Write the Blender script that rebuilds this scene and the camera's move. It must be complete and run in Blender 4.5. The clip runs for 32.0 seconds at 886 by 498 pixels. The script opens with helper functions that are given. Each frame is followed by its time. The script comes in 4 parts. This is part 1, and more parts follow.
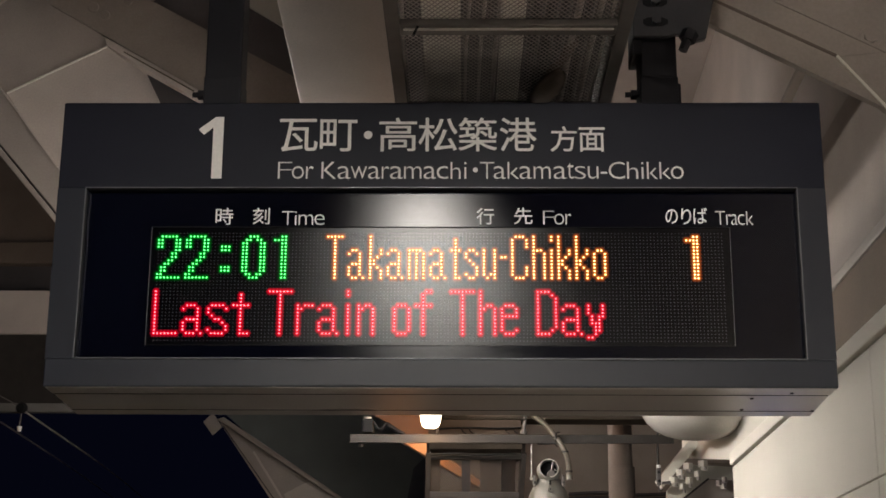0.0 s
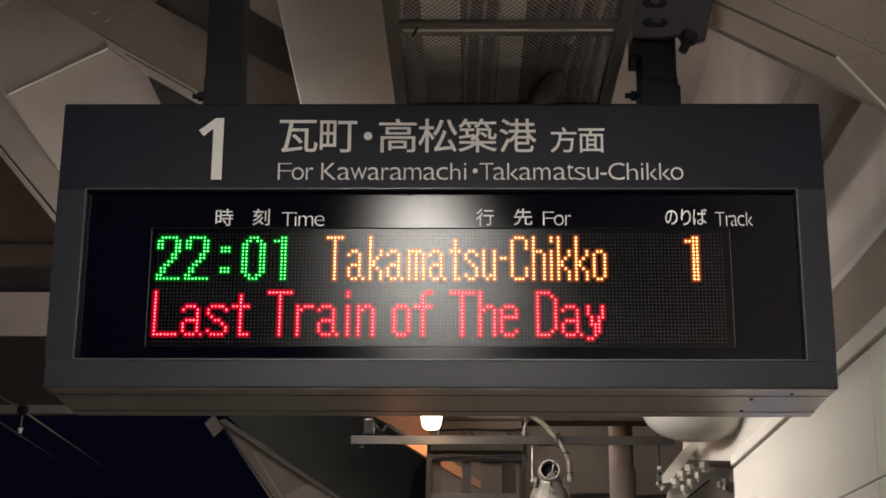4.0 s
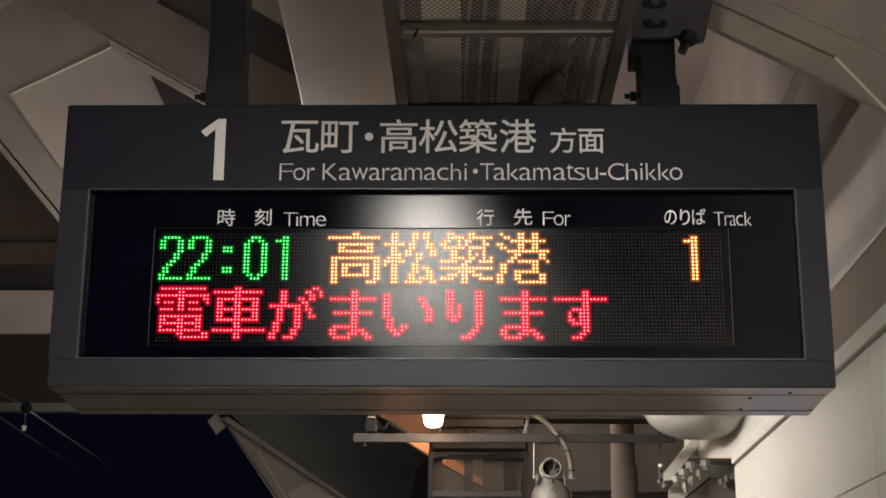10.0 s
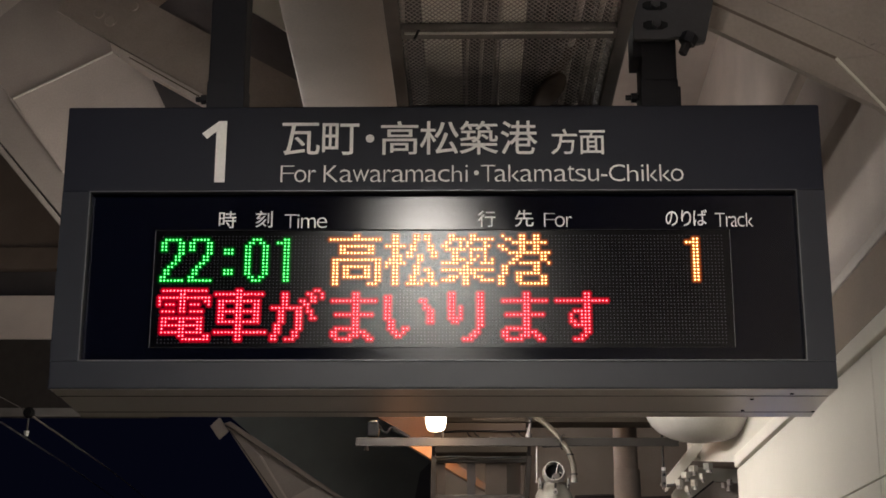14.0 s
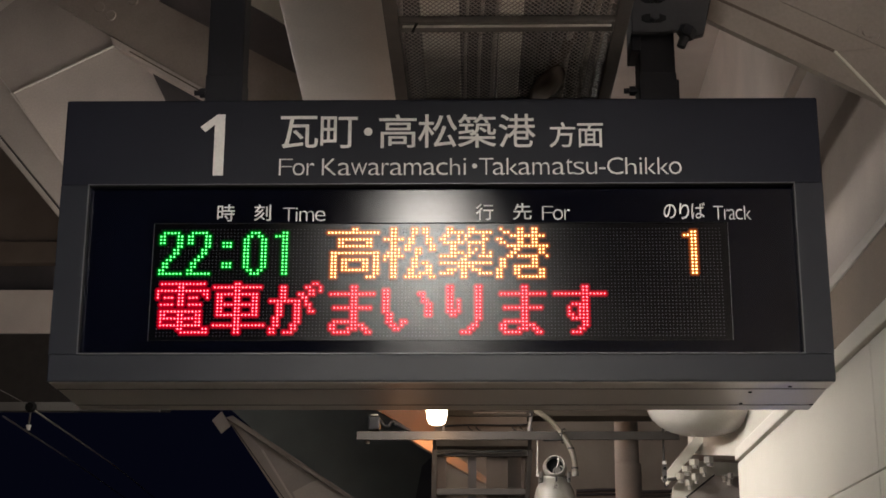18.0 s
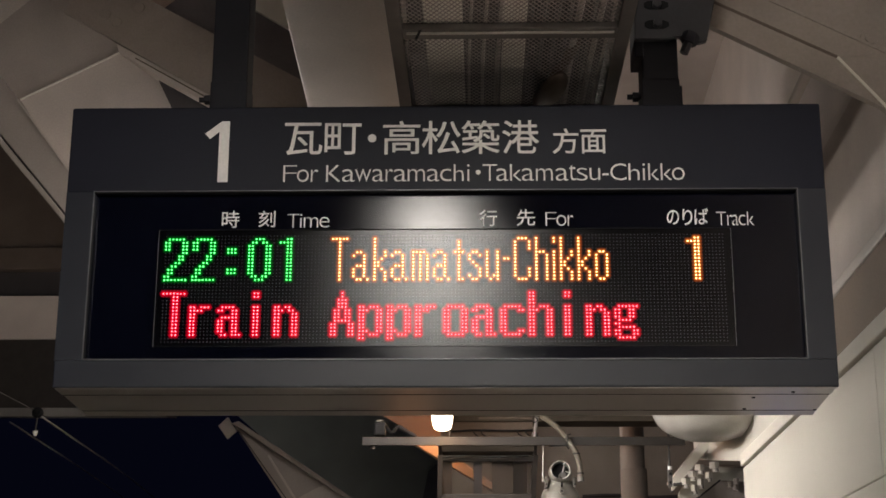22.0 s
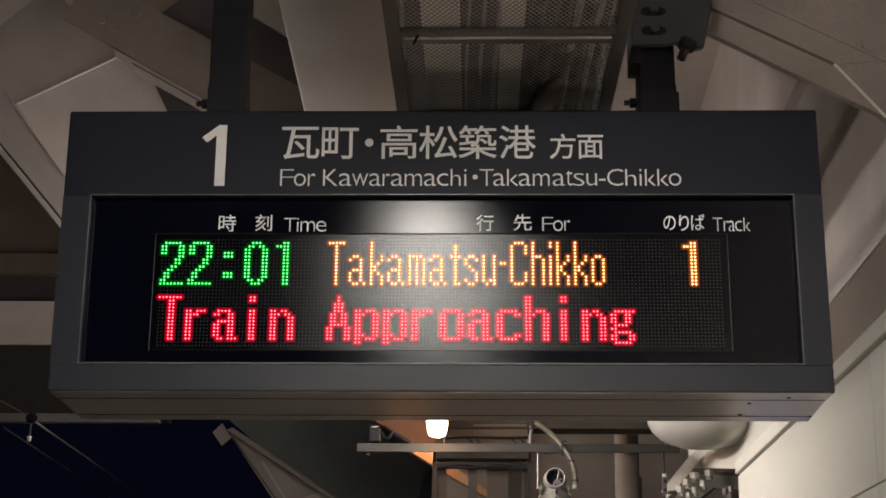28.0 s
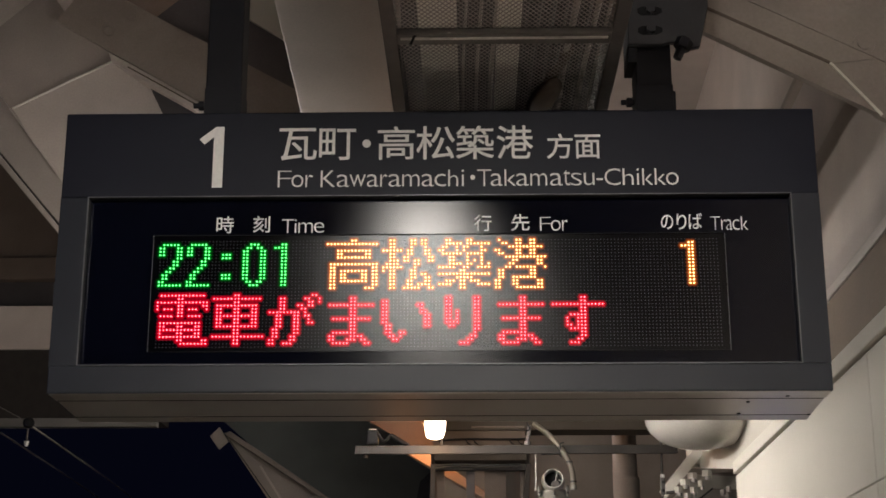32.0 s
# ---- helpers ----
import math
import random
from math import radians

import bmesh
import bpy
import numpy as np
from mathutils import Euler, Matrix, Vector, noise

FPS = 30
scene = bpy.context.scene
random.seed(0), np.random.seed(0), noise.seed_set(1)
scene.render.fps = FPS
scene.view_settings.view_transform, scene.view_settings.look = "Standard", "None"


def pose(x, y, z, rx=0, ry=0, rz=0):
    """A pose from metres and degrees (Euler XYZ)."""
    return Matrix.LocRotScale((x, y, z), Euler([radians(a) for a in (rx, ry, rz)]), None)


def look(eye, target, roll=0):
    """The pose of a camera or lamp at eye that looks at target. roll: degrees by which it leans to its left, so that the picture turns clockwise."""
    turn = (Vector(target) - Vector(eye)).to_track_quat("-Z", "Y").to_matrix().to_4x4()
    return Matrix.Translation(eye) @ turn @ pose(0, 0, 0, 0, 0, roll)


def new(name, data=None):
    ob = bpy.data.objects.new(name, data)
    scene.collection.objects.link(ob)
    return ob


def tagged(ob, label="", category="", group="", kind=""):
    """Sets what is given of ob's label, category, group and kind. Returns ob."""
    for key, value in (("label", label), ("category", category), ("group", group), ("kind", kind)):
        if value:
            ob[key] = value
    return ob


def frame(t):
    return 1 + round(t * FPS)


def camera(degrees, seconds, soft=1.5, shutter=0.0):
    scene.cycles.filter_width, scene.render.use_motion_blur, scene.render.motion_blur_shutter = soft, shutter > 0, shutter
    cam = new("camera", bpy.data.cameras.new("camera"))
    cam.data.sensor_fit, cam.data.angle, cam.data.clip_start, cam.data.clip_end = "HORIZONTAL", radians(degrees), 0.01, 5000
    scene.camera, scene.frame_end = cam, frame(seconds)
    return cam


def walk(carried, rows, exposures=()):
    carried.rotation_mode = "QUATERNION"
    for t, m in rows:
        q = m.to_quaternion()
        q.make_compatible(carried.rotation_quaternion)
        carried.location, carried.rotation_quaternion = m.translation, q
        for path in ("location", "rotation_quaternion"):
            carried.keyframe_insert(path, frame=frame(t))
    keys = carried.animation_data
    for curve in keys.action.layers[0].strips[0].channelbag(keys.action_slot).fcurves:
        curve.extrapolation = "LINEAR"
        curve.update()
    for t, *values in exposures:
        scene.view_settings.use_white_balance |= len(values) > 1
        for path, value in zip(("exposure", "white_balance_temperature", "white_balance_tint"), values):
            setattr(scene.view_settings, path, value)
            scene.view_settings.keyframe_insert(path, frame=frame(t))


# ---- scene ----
cam = camera(33.6, 32.0, soft=1.6)
PATH = [
    (0, (0.042, -2.348, 1.801), (0.012, -0.422, 2.338), 0.3),
    (0.5, (0.041, -2.349, 1.8), (0.01, -0.423, 2.338), 0.3),
    (1, (0.041, -2.346, 1.8), (0.01, -0.42, 2.337), 0.3),
    (1.5, (0.042, -2.345, 1.8), (0.011, -0.419, 2.337), 0.3),
    (2, (0.042, -2.346, 1.8), (0.011, -0.42, 2.338), 0.3),
    (2.5, (0.042, -2.349, 1.8), (0.011, -0.423, 2.337), 0.3),
    (3, (0.042, -2.347, 1.8), (0.012, -0.42, 2.337), 0.3),
    (3.5, (0.043, -2.347, 1.799), (0.012, -0.421, 2.337), 0.3),
    (5.5, (0.049, -2.357, 1.802), (0.016, -0.432, 2.343), 0.3),
    (6, (0.048, -2.357, 1.801), (0.016, -0.432, 2.342), 0.3),
    (6.5, (0.048, -2.357, 1.801), (0.016, -0.432, 2.341), 0.2),
    (7, (0.047, -2.355, 1.801), (0.017, -0.43, 2.341), 0.2),
    (7.5, (0.048, -2.357, 1.8), (0.02, -0.431, 2.34), 0.2),
    (8, (0.05, -2.358, 1.801), (0.022, -0.432, 2.34), 0.2),
    (8.5, (0.051, -2.359, 1.8), (0.022, -0.433, 2.338), 0.2),
    (9, (0.049, -2.36, 1.799), (0.018, -0.434, 2.337), 0.2),
    (9.5, (0.047, -2.364, 1.8), (0.014, -0.437, 2.336), 0.2),
    (10, (0.049, -2.366, 1.799), (0.013, -0.439, 2.335), 0.3),
    (10.5, (0.05, -2.365, 1.797), (0.012, -0.439, 2.334), 0.3),
    (11, (0.05, -2.362, 1.795), (0.012, -0.436, 2.332), 0.3),
    (11.5, (0.05, -2.362, 1.795), (0.011, -0.435, 2.331), 0.3),
    (12, (0.05, -2.363, 1.795), (0.011, -0.436, 2.33), 0.3),
    (12.5, (0.05, -2.363, 1.795), (0.011, -0.436, 2.33), 0.3),
    (13, (0.051, -2.357, 1.793), (0.011, -0.431, 2.33), 0.2),
    (13.5, (0.051, -2.355, 1.793), (0.011, -0.43, 2.333), 0.2),
    (14, (0.052, -2.363, 1.793), (0.012, -0.439, 2.336), 0.2),
    (14.5, (0.053, -2.368, 1.792), (0.013, -0.444, 2.337), 0.2),
    (16.5, (0.054, -2.365, 1.791), (0.015, -0.439, 2.328), 0.2),
    (17, (0.055, -2.367, 1.79), (0.014, -0.44, 2.325), 0.2),
    (17.5, (0.059, -2.364, 1.79), (0.016, -0.438, 2.326), 0.2),
    (18, (0.06, -2.364, 1.79), (0.016, -0.438, 2.326), 0.2),
    (18.5, (0.062, -2.363, 1.789), (0.015, -0.437, 2.327), 0.2),
    (19, (0.062, -2.363, 1.79), (0.014, -0.438, 2.328), 0.2),
    (19.5, (0.062, -2.366, 1.79), (0.012, -0.44, 2.328), 0.3),
    (20, (0.06, -2.369, 1.79), (0.008, -0.443, 2.328), 0.3),
    (20.5, (0.06, -2.37, 1.79), (0.006, -0.445, 2.329), 0.3),
    (21, (0.061, -2.372, 1.789), (0.007, -0.446, 2.329), 0.2),
    (21.5, (0.064, -2.37, 1.789), (0.01, -0.445, 2.33), 0.2),
    (22, (0.065, -2.372, 1.789), (0.012, -0.448, 2.332), 0.2),
    (22.5, (0.065, -2.377, 1.789), (0.012, -0.453, 2.334), 0.2),
    (23, (0.065, -2.376, 1.788), (0.014, -0.453, 2.335), 0.2),
    (23.5, (0.068, -2.375, 1.788), (0.015, -0.452, 2.336), 0.2),
    (24, (0.066, -2.373, 1.788), (0.013, -0.451, 2.336), 0.2),
    (24.5, (0.065, -2.373, 1.787), (0.011, -0.45, 2.336), 0.2),
    (25, (0.064, -2.373, 1.787), (0.01, -0.451, 2.337), 0.2),
    (25.5, (0.064, -2.371, 1.787), (0.01, -0.449, 2.339), 0.2),
    (27.5, (0.061, -2.37, 1.784), (0.013, -0.449, 2.337), 0.4),
    (28, (0.062, -2.371, 1.783), (0.016, -0.449, 2.337), 0.4),
    (28.5, (0.062, -2.369, 1.782), (0.017, -0.448, 2.338), 0.3),
    (29, (0.062, -2.37, 1.781), (0.018, -0.45, 2.338), 0.3),
    (29.5, (0.062, -2.369, 1.781), (0.019, -0.449, 2.338), 0.3),
    (30, (0.063, -2.366, 1.778), (0.02, -0.446, 2.336), 0.3),
    (30.5, (0.061, -2.364, 1.778), (0.019, -0.444, 2.336), 0.3),
    (31, (0.061, -2.364, 1.778), (0.018, -0.444, 2.336), 0.2),
    (31.5, (0.06, -2.367, 1.779), (0.018, -0.446, 2.335), 0.2),
    (32, (0.058, -2.371, 1.778), (0.018, -0.451, 2.336), 0.0),
]
walk(cam, [(t, look(eye, target, roll)) for t, eye, target, roll in PATH])

# ---- light ----
world = bpy.data.worlds.new("night_sky")
world.use_nodes = True
world.node_tree.nodes["Background"].inputs[0].default_value = (0.25, 0.3, 0.9, 1)
world.node_tree.nodes["Background"].inputs[1].default_value = 0.005
scene.world = world
scene.view_settings.exposure = 0.0


def lamp(name, kind, energy, colour, m, size=0.1, size_y=None, spread=180):
    data = bpy.data.lights.new(name, kind)
    data.energy, data.color = energy, colour
    if kind == "AREA":
        data.shape, data.size, data.size_y = "RECTANGLE", size, size_y or size
        data.spread = radians(spread)
    else:
        data.shadow_soft_size = size
    ob = new(name, data)
    ob.matrix_world = m
    return ob


lamp("bulb_light", "POINT", 1.5, (1.0, 0.62, 0.34), pose(-0.083, 2.99, 2.600), 0.03)
# Unseen lamp added for the orange light on the brace.
lamp("amber_light", "POINT", 5.2, (1.0, 0.36, 0.10), pose(-0.12, 3.70, 2.75), 0.03)


# ---- materials ----
def paint(name, colour, rough=0.5, metal=0.0, vary=0.12, scale=6.0, bump=0.15, fine=180.0, dirt=0.0, spec=0.5):
    """A painted or metal surface: broad stains, fine grain and slight relief."""
    m = bpy.data.materials.new(name)
    m.use_nodes = True
    nt = m.node_tree
    b = nt.nodes["Principled BSDF"]
    b.inputs["Roughness"].default_value, b.inputs["Metallic"].default_value = rough, metal
    b.inputs["Specular IOR Level"].default_value = spec
    co = nt.nodes.new("ShaderNodeTexCoord")
    n1, n2 = nt.nodes.new("ShaderNodeTexNoise"), nt.nodes.new("ShaderNodeTexNoise")
    n1.inputs["Scale"].default_value, n1.inputs["Detail"].default_value = scale, 6
    n2.inputs["Scale"].default_value, n2.inputs["Detail"].default_value = fine, 3
    for n in (n1, n2):
        nt.links.new(co.outputs["Object"], n.inputs["Vector"])
    ramp = nt.nodes.new("ShaderNodeValToRGB")
    lo = [c * (1 - vary - dirt) for c in colour]
    hi = [min(1, c * (1 + vary)) for c in colour]
    ramp.color_ramp.elements[0].position, ramp.color_ramp.elements[1].position = 0.32, 0.66
    ramp.color_ramp.elements[0].color, ramp.color_ramp.elements[1].color = (*lo, 1), (*hi, 1)
    nt.links.new(n1.outputs["Fac"], ramp.inputs["Fac"])
    mix = nt.nodes.new("ShaderNodeMixRGB")
    mix.blend_type = "MULTIPLY"
    mix.inputs["Fac"].default_value = 0.25
    nt.links.new(ramp.outputs["Color"], mix.inputs["Color1"])
    nt.links.new(n2.outputs["Fac"], mix.inputs["Color2"])
    nt.links.new(mix.outputs["Color"], b.inputs["Base Color"])
    rr = nt.nodes.new("ShaderNodeMapRange")
    rr.inputs["To Min"].default_value, rr.inputs["To Max"].default_value = rough * 0.85, min(1, rough * 1.15)
    nt.links.new(n1.outputs["Fac"], rr.inputs["Value"])
    nt.links.new(rr.outputs["Result"], b.inputs["Roughness"])
    if bump:
        bp = nt.nodes.new("ShaderNodeBump")
        bp.inputs["Strength"].default_value, bp.inputs["Distance"].default_value = bump, 0.001
        nt.links.new(n2.outputs["Fac"], bp.inputs["Height"])
        nt.links.new(bp.outputs["Normal"], b.inputs["Normal"])
    return m


def glow(name, colour, strength, spec=0.15, rough=0.5):
    m = bpy.data.materials.new(name)
    m.use_nodes = True
    b = m.node_tree.nodes["Principled BSDF"]
    b.inputs["Base Color"].default_value = (*[c * 0.1 for c in colour], 1)
    b.inputs["Specular IOR Level"].default_value, b.inputs["Roughness"].default_value = spec, rough
    b.inputs["Emission Color"].default_value = (*colour, 1)
    b.inputs["Emission Strength"].default_value = strength
    return m


def resin(name, colour, rough, gloss, glow_colour=None, strength=0.0):
    """Black moulded plastic with a satin sheen; glow_colour paints a light point's halo into it."""
    m = bpy.data.materials.new(name)
    m.use_nodes = True
    nt = m.node_tree
    nt.nodes.remove(nt.nodes["Principled BSDF"])
    co, n = nt.nodes.new("ShaderNodeTexCoord"), nt.nodes.new("ShaderNodeTexNoise")
    n.inputs["Scale"].default_value = 14
    nt.links.new(co.outputs["Object"], n.inputs["Vector"])
    vary = nt.nodes.new("ShaderNodeMapRange")
    vary.inputs["To Min"].default_value, vary.inputs["To Max"].default_value = rough * 0.94, rough * 1.06
    nt.links.new(n.outputs["Fac"], vary.inputs["Value"])
    dull, sheen, mix = nt.nodes.new("ShaderNodeBsdfDiffuse"), nt.nodes.new("ShaderNodeBsdfAnisotropic"), nt.nodes.new("ShaderNodeMixShader")
    dull.inputs["Color"].default_value = (*colour, 1)
    sheen.distribution = "BECKMANN"
    sheen.inputs["Color"].default_value = (1, 1, 1, 1)
    nt.links.new(vary.outputs["Result"], sheen.inputs["Roughness"])
    mix.inputs["Fac"].default_value = gloss
    nt.links.new(dull.outputs[0], mix.inputs[1])
    nt.links.new(sheen.outputs[0], mix.inputs[2])
    out = mix
    if glow_colour:
        lit_up, both = nt.nodes.new("ShaderNodeEmission"), nt.nodes.new("ShaderNodeAddShader")
        lit_up.inputs["Color"].default_value, lit_up.inputs["Strength"].default_value = (*glow_colour, 1), strength
        nt.links.new(mix.outputs[0], both.inputs[0])
        nt.links.new(lit_up.outputs[0], both.inputs[1])
        out = both
    nt.links.new(out.outputs[0], nt.nodes["Material Output"].inputs["Surface"])
    return m


SIGN_GREY = paint("dark_grey_enamel", (0.0092, 0.0102, 0.0185), 0.5, 0.0, 0.06, 3, 0.08, 400, 0, 0.20)
SIGN_RAIL = paint("dark_grey_rail_enamel", (0.0088, 0.0106, 0.0185), 0.46, 0.0, 0.06, 3, 0.08, 400, 0, 0.42)
SOFFIT_DARK = paint("charcoal_roof_board", (0.19, 0.185, 0.175), 0.7, 0, 0.12, 3, 0.1)
SIGN_METAL = paint("brushed_grey_metal", (0.62, 0.565, 0.52), 0.30, 0.85, 0.04, 5, 0.0, 300)
SIGN_EDGE = paint("reveal_metal", (0.16, 0.16, 0.17), 0.42, 0.6, 0.05, 8, 0.0)
EDGE_DARK = paint("dark_glossy_edge", (0.012, 0.012, 0.014), 0.22, 0.2, 0.05, 8, 0.0, 180, 0, 0.6)
PANEL_BLACK = resin("gloss_black_panel", (0.0020, 0.0025, 0.0065), 0.19, 0.019)
LED_FACE = resin("matte_black_led_face", (0.0022, 0.0023, 0.0036), 0.245, 0.0245)
DOT_OFF = resin("unlit_dot", (0.078, 0.073, 0.086), 0.245, 0.026)
LETTER = paint("light_grey_lettering", (0.84, 0.82, 0.79), 0.5, 0, 0.04, 10, 0)
LETTER_WHITE = paint("white_lettering", (0.90, 0.89, 0.88), 0.5, 0, 0.03, 10, 0)
POST = paint("dark_post_paint", (0.017, 0.017, 0.023), 0.5, 0, 0.1, 8, 0.1, 180, 0, 0.3)
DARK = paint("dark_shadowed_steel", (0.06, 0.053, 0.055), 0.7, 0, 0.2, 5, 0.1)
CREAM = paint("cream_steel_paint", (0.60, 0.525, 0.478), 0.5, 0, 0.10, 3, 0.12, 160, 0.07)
# Two darker copies of the cream paint; they put shade into the colour.
CREAM_DIM = paint("dim_cream_steel_paint", (0.42, 0.362, 0.330), 0.55, 0, 0.11, 3, 0.15, 160, 0.09)
CREAM_SHADED = paint("shaded_cream_steel_paint", (0.34, 0.285, 0.25), 0.55, 0, 0.1, 4, 0.14, 150, 0.08)
BOARD = paint("dark_brown_board", (0.105, 0.080, 0.064), 0.7, 0, 0.1, 4, 0.12, 150, 0.08, 0.10)
DOME = paint("grey_white_dome", (0.50, 0.48, 0.44), 0.16, 0, 0.05, 8, 0.03)
BROWN = paint("brown_grey_paint", (0.15, 0.117, 0.096), 0.65, 0, 0.1, 4, 0.12, 150, 0.08, 0.2)
WALL = paint("white_wall_panel", (0.81, 0.77, 0.69), 0.75, 0, 0.03, 2.0, 0.02, 420, 0.02, 0.06)
SOFFIT = paint("dark_grey_soffit", (0.32, 0.345, 0.335), 0.7, 0, 0.12, 3, 0.1)
GALV = paint("galvanised_steel", (0.13, 0.118, 0.113), 0.5, 0.3, 0.14, 25, 0.15)
MESH = paint("dull_expanded_metal", (0.33, 0.295, 0.285), 0.6, 0.1, 0.15, 40, 0.0)
BLACK = paint("black_rubber", (0.01, 0.01, 0.011), 0.6, 0, 0.1, 30, 0.1, 180, 0, 0.15)
PLASTIC = paint("off_white_plastic", (0.47, 0.45, 0.41), 0.4, 0, 0.05, 12, 0.05)
CONDUIT = paint("beige_flexible_pipe", (0.118, 0.102, 0.078), 0.5, 0, 0.07, 20, 0.1)
CONCRETE = paint("platform_concrete", (0.55, 0.53, 0.49), 0.8, 0, 0.15, 2, 0.4, 90, 0.1)
GRAVEL = paint("dark_ballast", (0.085, 0.078, 0.070), 0.9, 0, 0.25, 14, 0.8, 40, 0.1, 0.2)
TAN_DARKENED = paint("darkened_brown_board", (0.050, 0.040, 0.031), 0.65, 0, 0.15, 4, 0.12, 150, 0.08, 0.15)
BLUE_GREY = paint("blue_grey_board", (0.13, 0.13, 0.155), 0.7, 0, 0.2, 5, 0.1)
BOLT = paint("zinc_bolt", (0.50, 0.47, 0.43), 0.45, 0.2, 0.1, 50, 0.0)
TAN_BOARD = paint("tan_brown_board", (0.24, 0.185, 0.14), 0.7, 0, 0.08, 3, 0.1, 150, 0.06, 0.12)
HOLE = paint("dark_slot", (0.001, 0.001, 0.001), 0.9, 0, 0.1, 30, 0, 180, 0, 0.0)
# White horn, darkened in colour to offset the lamp close by.
HORN = paint("darkened_white_horn", (0.185, 0.175, 0.155), 0.45, 0, 0.07, 12, 0.06, 160, 0.06)
HORN_RIM = paint("white_horn_rim", (0.36, 0.345, 0.315), 0.4, 0, 0.06, 12, 0.05, 160, 0.04)
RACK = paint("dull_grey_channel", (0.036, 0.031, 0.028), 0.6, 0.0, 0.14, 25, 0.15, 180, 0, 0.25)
DIM_WALL = paint("weathered_taupe_wall", (0.34, 0.30, 0.265), 0.65, 0, 0.12, 3, 0.12, 150, 0.10, 0.2)
PIPE = paint("weathered_taupe_pipe", (0.255, 0.222, 0.195), 0.6, 0, 0.1, 4, 0.12, 150, 0.08, 0.2)
BRACKET = paint("dark_bracket_paint", (0.036, 0.035, 0.039), 0.5, 0, 0.12, 10, 0.12, 180, 0.05, 0.35)
BLUE = paint("blue_enamel", (0.06, 0.11, 0.42), 0.4, 0, 0.06, 6, 0.03)
TUBE_MID = glow("fluorescent_tube_rear", (1.0, 0.94, 0.87), 175)
# The next two tubes are unseen fill lamps.
TUBE_SIDE_FILL = glow("fluorescent_tube_side_fill", (1.0, 0.94, 0.87), 58)
TUBE_FAR_FILL = glow("fluorescent_tube_far_fill", (1.0, 0.94, 0.87), 60)
TUBE_GLOW = glow("fluorescent_tube", (1.0, 0.94, 0.87), 132)
TUBE_BACK = glow("fluorescent_tube_back", (1.0, 0.94, 0.87), 150)
BULB_GLOW = glow("bulb_glass", (1.0, 0.80, 0.58), 9)
AMBER_LENS = glow("amber_lens", (1.0, 0.46, 0.20), 1.3)
AMBER_BULB = glow("amber_bulb_glass", (1.0, 0.38, 0.12), 5.0)
# Per colour: die, lens, then two rings whose emission paints the bloom.
RED = (glow("red_led_die", (1.0, 0.20, 0.24), 3.6), glow("red_led_lens", (1.0, 0.0, 0.02), 1.1), resin("red_led_inner_halo", (0.01, 0, 0), 0.245, 0.018, (1.0, 0.0, 0.020), 0.62), resin("red_led_outer_halo", (0.005, 0, 0), 0.245, 0.0245, (1.0, 0.0, 0.03), 0.27))
GREEN = (glow("green_led_die", (0.16, 1.0, 0.24), 3.2), glow("green_led_lens", (0.0, 1.0, 0.06), 0.66), resin("green_led_inner_halo", (0, 0.01, 0), 0.245, 0.018, (0.0, 1.0, 0.06), 0.12), resin("green_led_outer_halo", (0, 0.005, 0), 0.245, 0.0245, (0.0, 1.0, 0.08), 0.024))
AMBER = (glow("amber_led_die", (1.0, 0.66, 0.27), 4.8), glow("amber_led_lens", (1.0, 0.38, 0.07), 1.1), resin("amber_led_inner_halo", (0.01, 0.005, 0), 0.245, 0.018, (1.0, 0.24, 0.035), 0.46), resin("amber_led_outer_halo", (0.005, 0.002, 0), 0.245, 0.0245, (1.0, 0.17, 0.028), 0.15))


# ---- shapes ----
def thing(name, at, label="", category="", group="", kind=""):
    ob = new(name)
    ob.empty_display_size = 0.05
    ob.location = at
    return tagged(ob, label, category, group, kind)


def part(name, bm, material, parent=None, label="", smooth=False):
    """Links a bmesh, given in world metres, as one mesh object under a thing or a part."""
    me = bpy.data.meshes.new(name)
    bm.normal_update()
    bm.to_mesh(me)
    bm.free()
    for m in material if isinstance(material, (list, tuple)) else (material,):
        me.materials.append(m)
    if smooth:
        for p in me.polygons:
            p.use_smooth = True
    ob = new(name, me)
    if parent:
        ob.parent = parent
        if not parent.parent:
            ob.matrix_parent_inverse = Matrix.Translation(parent.location).inverted()
    if label:
        ob["label"] = label
    return ob


def alone(name, bm, material, label, category, kind="", group="", smooth=False):
    return tagged(part(name, bm, material, None, "", smooth), label, category, group, kind)


def add_box(bm, x0, x1, y0, y1, z0, z1, bevel=0.0):
    r = bmesh.ops.create_cube(bm, size=1)
    bmesh.ops.transform(bm, matrix=Matrix.LocRotScale(((x0 + x1) / 2, (y0 + y1) / 2, (z0 + z1) / 2), None, (x1 - x0, y1 - y0, z1 - z0)), verts=r["verts"])
    if bevel:
        bmesh.ops.bevel(bm, geom=list({e for v in r["verts"] for e in v.link_edges}), offset=bevel, segments=2, affect="EDGES", profile=0.6)
    return bm


def box(*a, bevel=0.0):
    return add_box(bmesh.new(), *a, bevel=bevel)


